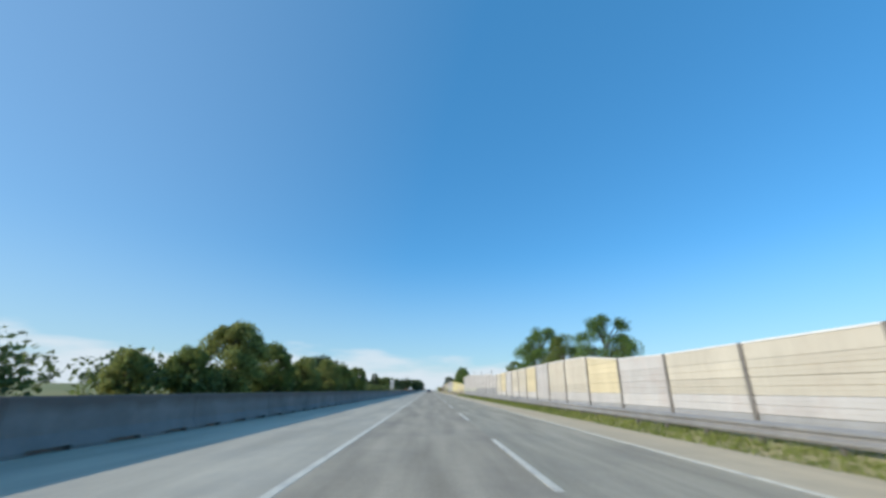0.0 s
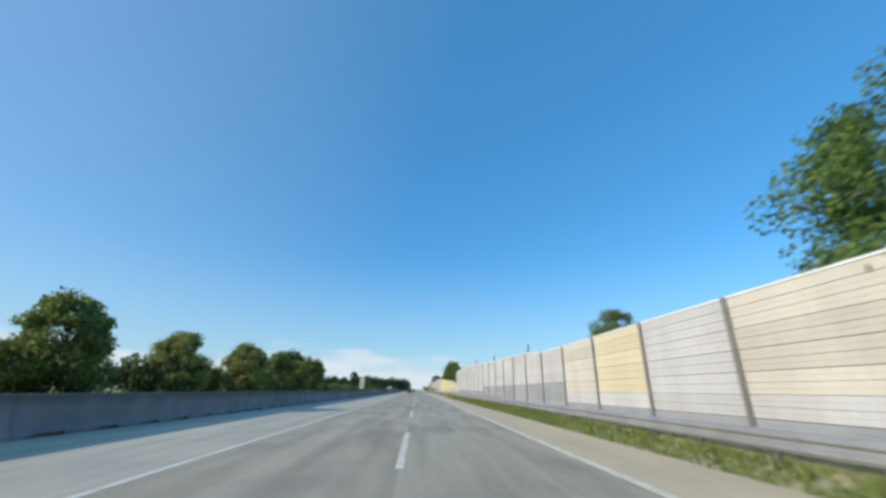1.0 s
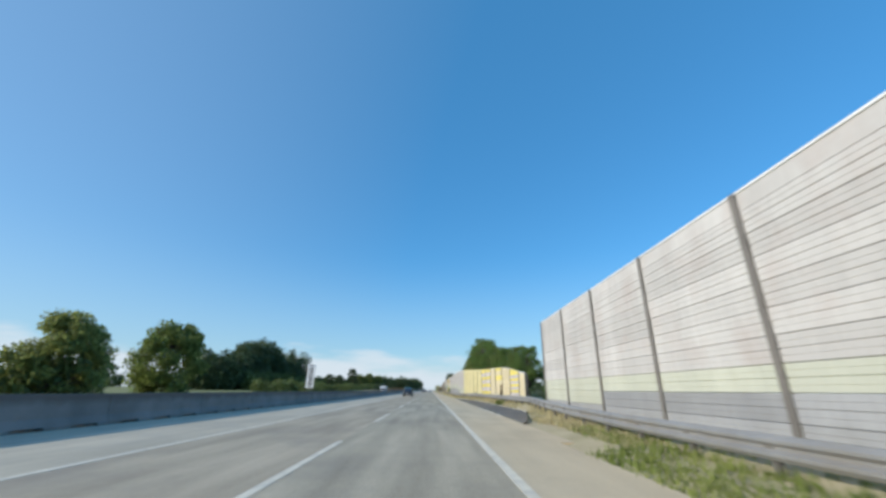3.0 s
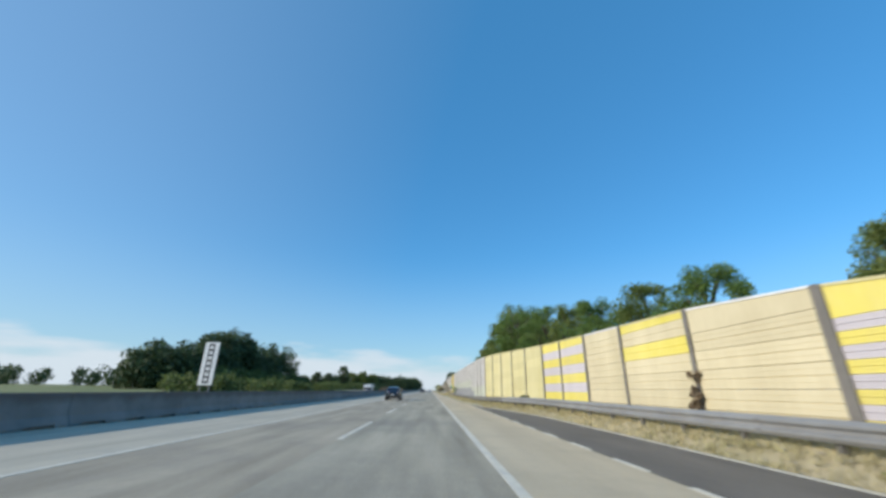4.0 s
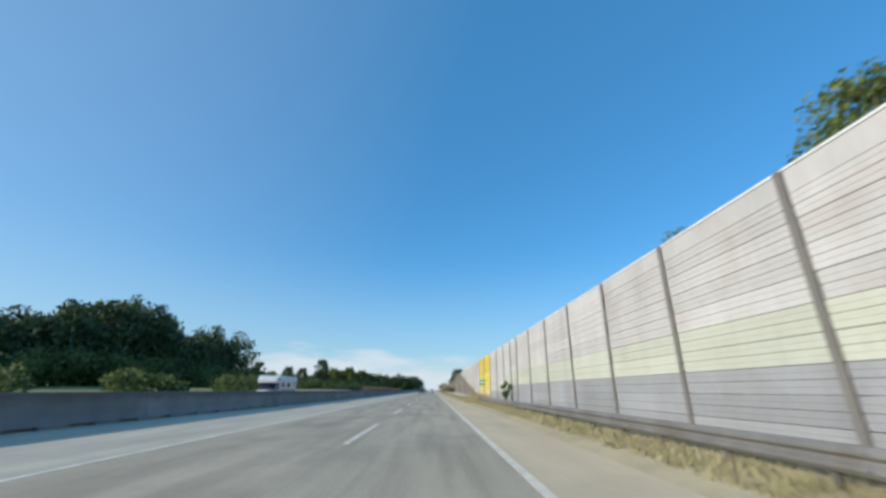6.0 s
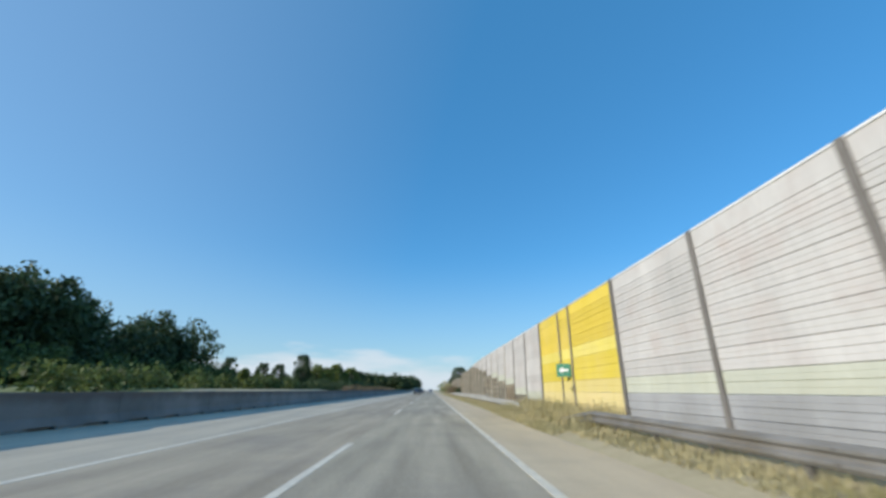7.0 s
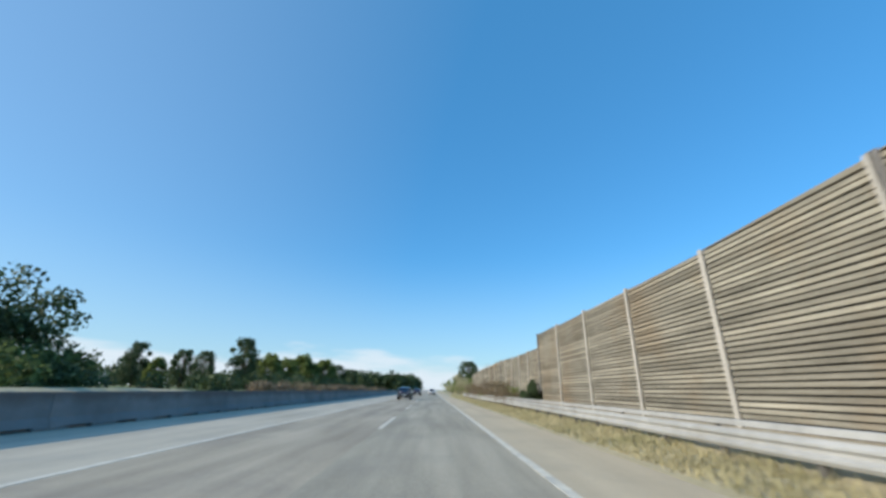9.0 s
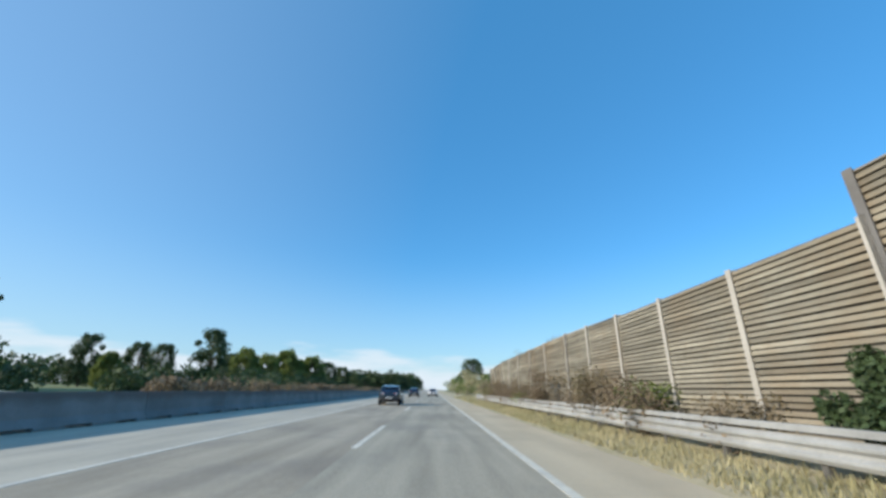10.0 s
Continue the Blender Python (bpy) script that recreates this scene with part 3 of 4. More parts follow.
def bay(parent, y0, y1, colour, timber_to, set_back=0.0, row=ROW):
    """One field between two posts: panels (and planks up to timber_to) under a sloping top."""
    xa, xb = at_height(WALL_X, y0) + set_back, at_height(WALL_X, y1) + set_back
    xm, ym = (xa + xb) / 2, (y0 + y1) / 2
    turn = -math.degrees(math.atan2(xb - xa, y1 - y0))
    wide = math.hypot(xb - xa, y1 - y0) / 4.0
    foot = 0.32 + 0.5 * at_height(BANK, ym)
    ta, tb = at_height(WALL_TOP, y0 + 0.05), at_height(WALL_TOP, y1 - 0.05)
    low = min(ta, tb)
    z = foot
    stretch = Matrix.Diagonal((1, wide, 1, 1))
    if timber_to > foot:
        goal = min(timber_to, low)
        while z + 0.10 < goal:
            part("plank", PLANK, parent, pose(xm + loose.uniform(-0.008, 0.008), ym, z + loose.uniform(-0.006, 0.006), loose.uniform(-0.12, 0.12), 0, turn) @ stretch)
            z += 0.128
        # closes the gaps between the planks with the dark sheet
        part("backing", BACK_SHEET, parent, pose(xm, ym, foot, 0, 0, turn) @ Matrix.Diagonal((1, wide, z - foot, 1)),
             "dark sheet closing the gaps between the planks")
    stretch = Matrix.Diagonal((1, wide, row / ROW, 1))
    while z + row <= low - 0.04:
        part("panel", CASSETTES[colour(ym, z + row / 2).name], parent,
             pose(xm + loose.uniform(-0.006, 0.006), ym, z, 0, 0, turn + loose.uniform(-0.1, 0.1)) @ stretch)
        z += row
    if max(ta, tb) - z > 0.03:
        h = 1.93 * wide
        v = [(x, y, zz) for y, top in ((-h, ta - z), (h, tb - z)) for x, zz in
             ((-0.03, 0.004), (0.11, 0.004), (0.11, max(top, 0.02)), (-0.03, max(top, 0.02)))]
        f = [(0, 1, 2, 3), (7, 6, 5, 4), (0, 4, 5, 1), (1, 5, 6, 2), (2, 6, 7, 3), (3, 7, 4, 0)]
        mat = TIMBER if timber_to >= low else colour(ym, z + 0.1)
        part("top_panel", Shape().add(v, f).mesh("top_panel", mat), parent, pose(xm, ym, z, 0, 0, turn))
    if timber_to < low:
        slope = math.degrees(math.atan2(tb - ta, y1 - y0))
        gold = colour(ym, low - 0.1) in (YELLOW, AMBER, PALE_YELLOW, STRIPE_YELLOW)
        part("cap", CAPS[gold], parent, pose(xm, ym, (ta + tb) / 2 + 0.004, slope, 0, turn) @ Matrix.Diagonal((1, wide, 1, 1)))
    part("post", TIMBER_POST if timber_to > 2 else H_POST, parent, pose(xa, y0, 0.2, loose.uniform(-0.35, 0.35), 0, turn) @ Matrix.Diagonal((1, 1, ta + 0.05 - 0.2, 1)))


def barrier(label, fields, colour, timber=lambda y: 0.0, set_back=0.0, row=ROW):
    wall = thing("noise_barrier", label, "noise barrier", group="noise barriers along the motorway")
    for a, b in zip(fields[:-1], fields[1:]):
        bay(wall, a, b, colour, timber((a + b) / 2), set_back, row)
    ye = fields[-1]
    part("post", H_POST, wall, pose(at_height(WALL_X, ye) + set_back, ye - 0.08, 0.2) @ Matrix.Diagonal(
        (1, 1, at_height(WALL_TOP, ye - 0.1) + 0.05 - 0.2, 1)))


def steps(y0, y1, n):
    return [y0 + (y1 - y0) * k / n for k in range(n + 1)]


def first_colours(y, z):
    if y < 50:
        return (BEIGE, WHITE, CREAM, BEIGE)[int(y / 4 + 20) % 4] if z > 1.2 else (WHITE if z > 0.9 else GREY)
    grey_to = 2.05 if y < 78 else 1.1
    return GREY if z < grey_to else GREENISH if z < grey_to + 0.6 and y > 76 else WHITE


def striped_colours(y, z):
    row = int((z - 0.32) / ROW)
    if 129.4 < y < 133.1:
        return STRIPE_YELLOW if int((z - 0.42) / 0.25) % 2 else LILAC
    if y < 129.4 or 133.1 < y < 137.0 or 141.0 < y < 144.6:
        return CREAM
    if 137.0 < y < 141.0:
        return STRIPE_YELLOW if row in (4, 6) else CREAM
    return STRIPE_YELLOW if row % 2 else LILAC


def banded_colours(y, z):
    row = min(7, int((z - 0.42) / 0.445))
    return GREY if row == 0 else STRIPE_YELLOW if row % 2 else LILAC


def white_colours(y, z):
    if y < 183.6:
        return GREENISH if z < 1.75 else WHITE
    grey_to = 2.05 if 187.3 < y < 226 else 1.1
    return GREY if z < grey_to else GREENISH if z < grey_to + 0.55 else WHITE


def door_colours(y, z):
    return BLEACHED if z < 1.2 else DEEP_YELLOW if z < 1.75 else YELLOW if z < 3.0 else STRIPE_YELLOW if z < 3.5 else AMBER


TIMBER_TO = [(244, 0.7), (250, 1.0), (253, 1.7), (257, 2.1), (261, 2.5), (265, 2.9), (269, 3.4), (273, 4.0), (277, 4.25),
             (281, 4.7), (285, 5.2)]


def mixed_colours(y, z):
    return GREENISH if z < at_height(TIMBER_TO, y) + 0.45 and y < 264 else WHITE


barrier("pale ribbed noise barrier with a sloping top edge", steps(-56.5, 52.6, 27), first_colours)
barrier("high off-white ribbed noise barrier on a grey base", steps(52.6, 117.8, 16), first_colours)
barrier("low cream and yellow striped ribbed noise barrier", [133.1, 137.0, 141.0, 144.6], striped_colours)
barrier("low cream noise barrier end beside the gap", [127.2, 129.4], striped_colours)
barrier("low noise barrier section with narrow yellow and lilac stripes", [129.4, 133.1], striped_colours, row=0.25)
barrier("ribbed noise barrier in alternating yellow and lilac bands", [144.6, 147.9, 151.0], banded_colours, row=0.445)
barrier("pale yellow ribbed noise barrier with a rising top", [151.0, 154.9, 158.9, 162.9, 166.9, 171.6], lambda y, z: DEEP_YELLOW if z < 0.85 and y > 154 else PALE_YELLOW)
barrier("high off-white ribbed noise barrier above a grey base", [171.6, 175.8, 179.5, 183.6, 187.3] + steps(191.1, 219.7, 7) + [222.2, 225.6, 229.6, 234.3], white_colours)
barrier("bright yellow noise barrier section with an escape door", [234.3, 239.1, 240.7, 244.5], door_colours)
barrier("off-white noise barrier above rising brown timber planks", steps(244.5, 268.5, 6), mixed_colours,
        lambda y: at_height(TIMBER_TO, y))
barrier("brown timber plank noise barrier with some white on top", steps(268.5, 288.5, 5), mixed_colours,
        lambda y: at_height(TIMBER_TO, y))
barrier("weathered brown timber plank noise barrier with pale posts", steps(288.5, 309, 5), mixed_colours, lambda y: 9.0)
barrier("lower weathered brown timber plank noise barrier", steps(309, 323.75, 5), mixed_colours, lambda y: 9.0)
barrier("low far end of the brown timber noise barrier", steps(323.75, 351.5, 7), mixed_colours, lambda y: 9.0)

barrier("pale set-back noise barrier behind the gap", steps(108, 132, 6), lambda y, z: WHITE if z > 0.8 else GREY, set_back=4.2)
for pole_y in (57.5, 71.95, 86.45):
    pole = thing("pole", "slim grey steel pole behind the barrier", "pole", pose(at_height(WALL_X, pole_y) + 0.45, pole_y, 0.4),
                 group="poles behind the barrier")
    high = at_height(WALL_TOP, pole_y) + 0.3
    part("shaft", Shape().tube([(0, 0, -0.3), (0, 0, high)], [0.07, 0.06], 12).mesh("shaft", POST_STEEL, True), pole)
    part("cap", Shape().tube([(0, 0, high), (0, 0, high + 0.06)], [0.075, 0.03], 12).mesh("cap", POST_STEEL), pole)


def build_door_sign():
    sign = thing("escape_sign", "green escape route sign with white arrow on the yellow barrier", "sign", pose(4.62, 239.6, 2.3, 0, 0, 48))
    part("plate", Shape().chamfered(-0.012, 0.012, -0.36, 0.36, -0.30, 0.30, 0.005).mesh("plate", SIGN_GREEN), sign)
    s = Shape().box(-0.020, -0.014, -0.26, 0.04, -0.05, 0.05)
    s.add([(-0.020, 0.02, -0.16), (-0.020, 0.02, 0.16), (-0.020, 0.22, 0.0), (-0.014, 0.02, -0.16), (-0.014, 0.02, 0.16),
           (-0.014, 0.22, 0.0)], [(0, 1, 2), (3, 5, 4), (0, 2, 5, 3), (1, 0, 3, 4), (2, 1, 4, 5)])
    part("arrow", s.mesh("arrow", SIGN_WHITE), sign, label="white arrow")
    part("bracket", Shape().tube([(0.01, -0.05, 0), (0.30, -0.20, 0)], [0.025, 0.025], 8).mesh("bracket", STEEL), sign)


build_door_sign()
door_handle = thing("door_handle", "small dark lever handle of the yellow escape door", "handle", pose(4.95 - 0.05, 239.35, 1.45))
part("back_plate", Shape().chamfered(-0.03, 0.0, -0.03, 0.03, -0.12, 0.12, 0.008).mesh("back_plate", TRIM), door_handle)
part("lever", Shape().tube([(-0.02, 0, 0.02), (-0.07, 0, 0.02), (-0.075, 0.14, 0.02)], [0.012, 0.012, 0.010], 8).mesh("lever", TRIM, True), door_handle)


# ---- plants ----
def leaf_cloud(shape, rng, centre, size, count, leaf, flat=0.8):
    """Leaves strewn through a lump about centre."""
    d = rng.normal(size=(count, 3))
    d /= np.linalg.norm(d, axis=1)[:, None]
    d *= (rng.random(count) ** 0.45)[:, None] * np.array([size, size, size * flat])
    at = np.array(centre) + d
    a = rng.normal(size=(count, 3))
    a /= np.linalg.norm(a, axis=1)[:, None]
    b = np.cross(a, rng.normal(size=(count, 3)))
    b /= np.linalg.norm(b, axis=1)[:, None]
    s = leaf * (0.6 + 0.8 * rng.random(count))[:, None]
    quad = np.stack([at - a * s, at - b * s * 0.55, at + a * s, at + b * s * 0.55], axis=1).reshape(-1, 3)
    n = len(shape.v)
    shape.v += [tuple(p) for p in quad.tolist()]
    shape.f += [(n + 4 * i, n + 4 * i + 1, n + 4 * i + 2, n + 4 * i + 3) for i in range(count)]


def tree_meshes(seed, tall, wide, leaf_mat, lumps=46, leaves=70, leaf=0.16, crown_from=0.25):
    rng = np.random.default_rng(seed)
    wood, crown = Shape(), Shape()
    lean = rng.normal(size=2) * 0.02 * tall
    trunk = [(lean[0] * k, lean[1] * k, tall * 0.86 * k) for k in (0, 0.25, 0.5, 0.75, 1.0)]
    r = 0.022 * tall + 0.04
    wood.tube([(0, 0, -0.4)] + trunk, [r * 1.3, r * 1.1, r * 0.85, r * 0.65, r * 0.4, r * 0.12], 8)
    for k in range(lumps):
        h = crown_from + (1 - crown_from) * rng.random() ** 0.9
        rise = (h - crown_from) / (1 - crown_from)
        belly = math.sin(math.pi * (0.2 + 0.74 * rise)) ** 0.6
        ang, out = rng.random() * 2 * math.pi, wide * belly * (0.35 + 0.65 * rng.random() ** 0.5)
        c = (out * math.cos(ang), out * math.sin(ang), tall * h * 0.95)
        size = wide * (0.20 + 0.16 * rng.random())
        leaf_cloud(crown, rng, c, size, int(leaves * (0.7 + 0.6 * rng.random())), leaf)
        if k % 2 == 0:
            base = max(0.12, h - 0.22)
            s = (lean[0] * base, lean[1] * base, tall * 0.86 * base)
            mid = tuple((s[i] + c[i]) / 2 + (0.06 * wide if i == 2 else 0) for i in range(3))
            wood.tube([s, mid, c], [r * 0.36, r * 0.24, r * 0.06], 5)
    return wood.mesh("trunk", BARK, True), crown.mesh("crown", leaf_mat)


def tree(meshes, label, m, group=""):
    t = thing("tree", label, "tree", m, group=group)
    part("trunk", meshes[0], t)
    part("crown", meshes[1], t)
    return t


def stand(x, y, size=1.0, turn=0.0, high=1.0):
    return pose(x, y, ground_height(x, y), 0, 0, turn) @ Matrix.Diagonal((size, size, size * high, 1))


NEAR_TREES = [tree_meshes(11, 7.0, 2.5, LEAF_MID, 70, 330, 0.065), tree_meshes(12, 7.0, 2.2, LEAF_OLIVE, 64, 320, 0.065, 0.15),
              tree_meshes(13, 7.0, 2.0, LEAF_MID, 24, 130, 0.06, 0.35)]
# beside the road: across, along, size, kind, label
BESIDE = [
    (6.8, 15.7, 0.86, 0), (6.4, 23.5, 0.82, 1), (7.2, 33.2, 1.12, 0), (7.0, 47.5, 0.72, 1),
    (13.5, 122.0, 0.62, 1), (13.6, 130.0, 0.64, 0), (12.6, 136.0, 0.80, 1), (10.0, 141.0, 0.80, 0), (10.2, 146.0, 0.88, 1),
    (9.6, 151.0, 0.92, 0), (9.2, 155.5, 1.00, 1), (9.2, 160.5, 1.12, 0), (9.4, 165.0, 1.08, 1), (8.6, 169.5, 1.5, 2), (9.8, 172.5, 1.40, 0),
    (9.7, 177.5, 1.58, 1), (9.8, 180.5, 1.36, 0), (9.5, 183.0, 1.50, 1), (8.8, 195.5, 1.12, 1), (8.6, 203.0, 0.98, 1)]
TREE_WORDS = ["leafy green tree behind the noise barrier", "olive green bushy tree behind the noise barrier",
              "thin sparse young tree behind the noise barrier"]
for k, (x, y, size, kind) in enumerate(BESIDE):
    tree(NEAR_TREES[kind], TREE_WORDS[kind], stand(x, y, size, 67 * k), "trees behind the noise barrier")

FAR_TREES = [tree_meshes(21, 12.0, 5.4, LEAF_PALE, 100, 170, 0.24, 0.03), tree_meshes(22, 12.0, 5.0, LEAF_OLIVE, 96, 170, 0.24, 0.03),
             tree_meshes(23, 12.0, 5.0, LEAF_DARK, 64, 130, 0.26, 0.08)]
ROW_WORDS = ["broad green tree in the row beyond the motorway", "olive green tree in the row beyond the motorway",
             "dark green tree in the row beyond the motorway"]
rng = np.random.default_rng(5)
LEFT_ROW = [(-34, 27, 0.34), (-34.5, 37, 0.45), (-34, 46.5, 0.80), (-35, 64, 0.72), (-34, 80, 0.62), (-34.5, 90, 0.30),
            (-34, 100.5, 0.68), (-34, 117, 0.66), (-34.5, 131, 0.60), (-34, 145, 0.72)]
for k, (x, y, size) in enumerate(LEFT_ROW):
    tree(FAR_TREES[k % 2], ROW_WORDS[k % 2], stand(x, y, size, 49 * k), "trees beyond the opposite carriageway")
# the loose group far ahead, and the round tree where the barrier ends
LATER = [(-64, 415, 0.95, 2, 1.4), (-60, 428, 0.85, 1, 1.2), (-58, 440, 0.8, 1, 1.2), (-72, 408, 0.68, 2, 1.35), (-81, 412, 0.75, 2, 1.3),
         (-67, 432, 0.7, 2, 1.3), (-56, 452, 1.1, 1, 1.05), (-50, 462, 1.05, 1, 1.0), (-48, 478, 0.95, 2, 1.0), (-44, 490, 0.85, 2, 1.0),
         (-40, 505, 0.6, 2, 1.0), (-91, 415, 0.6, 1, 1.3), (20, 530, 1.45, 2, 1.0), (26, 470, 0.5, 1, 1.0), (17, 560, 0.9, 2, 1.0),
         (-38, 520, 0.55, 2, 1.0), (-60, 470, 0.9, 2, 1.0), (-100, 418, 0.8, 2, 1.5)]
for k, (x, y, size, kind, high) in enumerate(LATER):
    tree(FAR_TREES[kind], ROW_WORDS[kind], stand(x, y, size, 31 * k, high), "trees far ahead")


def far_wood(name, seed, count, place, tall, wide, leaf, label, mat, leaves=420, grown=lambda x, y: 1.0):
    rng = np.random.default_rng(seed)
    s = Shape()
    for _ in range(count):
        x, y = place(rng)
        g, h, w = ground_height(x, y), tall * (0.72 + 0.36 * rng.random()) * grown(x, y), wide * (0.75 + 0.5 * rng.random())
        s.tube([(x, y, g - 0.5), (x, y, g + h * 0.8)], [0.03 * h * 0.6, 0.05], 5)
        for k in range(9):
            up = 0.12 + 0.85 * (k + rng.random()) / 9
            out = w * math.sin(math.pi * min(1, up * 0.85 + 0.12)) ** 0.7
            a = rng.random() * 6.283
            leaf_cloud(s, rng, (x + out * 0.6 * math.cos(a), y + out * 0.6 * math.sin(a), g + h * up * 0.93), w * 0.55,
                       leaves // 9, leaf)
    tagged(new(name, s.mesh(name, mat)), label, "wood", kind="stuff")


far_wood("far_wood", 31, 78, lambda r: (-84 - 15 * r.random(), 254 + 119 * r.random()), 24.5, 6.5, 0.62,
         "dense dark green wood beyond the motorway", LEAF_DARK, 900,
         lambda x, y: min(1.0, 0.42 + 0.58 * (y - 252) / 46) * (1 - 0.45 * math.exp(-((y - 333) / 7) ** 2))
         * (1 + 0.06 * min(1.0, max(0.0, (y - 340) / 15))) * (1 - 0.2 * min(1.0, max(0.0, (y - 358) / 10))))
far_wood("undergrowth", 37, 46, lambda r: (-72 - 8 * r.random(), 262 + 112 * r.random()), 7.5, 4.6, 0.45,
         "green bushes along the edge of the wood", LEAF_HEDGE, 420)
far_wood("hedge", 32, 36, lambda r: (-34 - 8 * r.random(), 176 + 152 * r.random()), 2.7, 2.6, 0.3,
         "low green hedge beyond the opposite carriageway", LEAF_HEDGE, 330, lambda x, y: 1.0 if y < 264 else 0.8)
far_wood("hedge", 42, 44, lambda r: (-36 - 9 * r.random(), 328 + 160 * r.random()), 2.8, 2.6, 0.3,
         "low dark hedge beyond the opposite carriageway", LEAF_DARK, 330)
far_wood("hedge", 43, 60, lambda r: (-25 - 3 * r.random(), 338 + 150 * r.random()), 1.7, 1.9, 0.22,
         "low brown bushes along the far edge of the road", SCRUB, 240)
far_wood("undergrowth", 33, 60, lambda r: (-33 - 10 * r.random(), -20 + 160 * r.random()), 4.2, 3.2, 0.32,
         "dense shrubs below the roadside trees", LEAF_HEDGE, 400)
far_wood("distant_wood", 34, 90, lambda r: (-260 + 235 * r.random(), 760 + 260 * r.random()), 22.0, 9.0, 1.6,
         "distant dark treeline on the horizon", LEAF_DARK, 230)
far_wood("hedge", 38, 95, lambda r: (-84 + 44 * r.random() ** 0.8, 404 + 120 * r.random()), 5.0, 3.6, 0.36,
         "dense dark green hedge below the far trees", LEAF_DARK, 300)
far_wood("distant_wood", 39, 34, lambda r: (-100 + 72 * r.random(), 770 + 80 * r.random()), 22.0, 8.0, 1.3,
         "distant dark copse close to the vanishing road", LEAF_DARK, 300)
far_wood("distant_wood", 35, 40, lambda r: (30 + 200 * r.random(), 620 + 300 * r.random()), 17.0, 8.0, 1.4,
         "distant trees beyond the end of the barrier", LEAF_DARK, 230)
far_wood("distant_wood", 36, 60, lambda r: (-420 + 260 * r.random(), 420 + 260 * r.random()), 16.0, 8.0, 1.3,
         "distant trees beyond the fields", LEAF_DARK, 230)


def shrub(x, y, z, tall, wide, mat, seed, label, leaf=0.06, count=900, name="shrub"):
    rng = np.random.default_rng(seed)
    stems, crown = Shape(), Shape()
    for k in range(9):
        a, o, h = rng.random() * 6.283, wide * rng.random() ** 0.6, tall * (0.35 + 0.6 * rng.random())
        tip = (o * math.cos(a), o * math.sin(a), h)
        stems.tube([(0, 0, -0.1), (tip[0] * 0.4, tip[1] * 0.4, h * 0.5), tip], [0.018, 0.012, 0.004], 5)
        leaf_cloud(crown, rng, tip, wide * 0.45, count // 9, leaf, 1.1)
    leaf_cloud(crown, rng, (0, 0, tall * 0.4), wide * 0.6, count // 4, leaf, 1.3)
    s = thing(name, label, "shrub", pose(x, y, z))
    part("stems", stems.mesh("stems", BARK), s)
    part("foliage", crown.mesh("foliage", mat), s)


shrub(4.35, 222.0, 0.38, 1.75, 0.42, LEAF_MID, 51, "slim green shrub in front of the grey barrier base")
shrub(4.3, 309.1, 0.36, 1.5, 0.55, LEAF_DARK, 50, "dark green bush at the step of the timber barrier", 0.05, 3600)
shrub(5.98, 137.0, 0.38, 1.7, 0.17, SCRUB, 53, "slim brown creeper climbing a barrier post", 0.045, 1100)
shrub(5.35, 154.6, 0.38, 0.75, 0.45, LEAF_DARK, 54, "small dark bush at the foot of the yellow barrier", count=600)
shrub(7.6, 125.6, 0.45, 1.8, 1.1, LEAF_DARK, 56, "dark green bush in the gap between the barriers", 0.08, 1500)
shrub(7.0, 122.0, 0.45, 1.4, 0.9, LEAF_MID, 57, "green bush in the gap between the barriers", 0.08, 1200)
shrub(4.9, 131.0, 0.1, 0.4, 0.4, LEAF_OLIVE, 55, "small weed beside the guard rail", count=300)
for k in range(8):
    shrub(6.0, 319.5 + 4.1 * k, 0.5, 3.7 + 0.3 * (k % 3), 0.8, SCRUB, 150 + k, "bare twiggy shrub rising behind the timber barrier", 0.04, 500)
for k in range(14):
    shrub(4.2 + 0.35 * math.sin(5 * k), 312.0 + 2.7 * k, 0.34, 0.8 + 0.35 * (k % 4), 1.0, SCRUB, 120 + k,
          "tangle of dry brown scrub along the timber barrier", 0.05, 900)
for k in range(9):
    yy = 315.5 + 5.1 * k
    shrub(4.25 + 0.3 * math.sin(3 * k), yy, 0.36, 1.1 + 0.5 * (k % 3), 0.9, SCRUB if k % 3 else LEAF_OLIVE, 60 + k,
          "dry brownish shrub on the verge before the timber barrier" if k % 3 else "olive shrub on the verge", count=700)
for k in range(12):
    yy = 354.5 + 8 * k
    shrub(5.0 + 1.5 * math.sin(2.1 * k), yy, 0.4, 2.2 + 0.8 * (k % 3), 1.8, LEAF_OLIVE if k % 2 else STRAW, 80 + k,
          "yellowish roadside bush past the barrier" if not k % 2 else "olive roadside bush past the barrier", 0.12, 900)


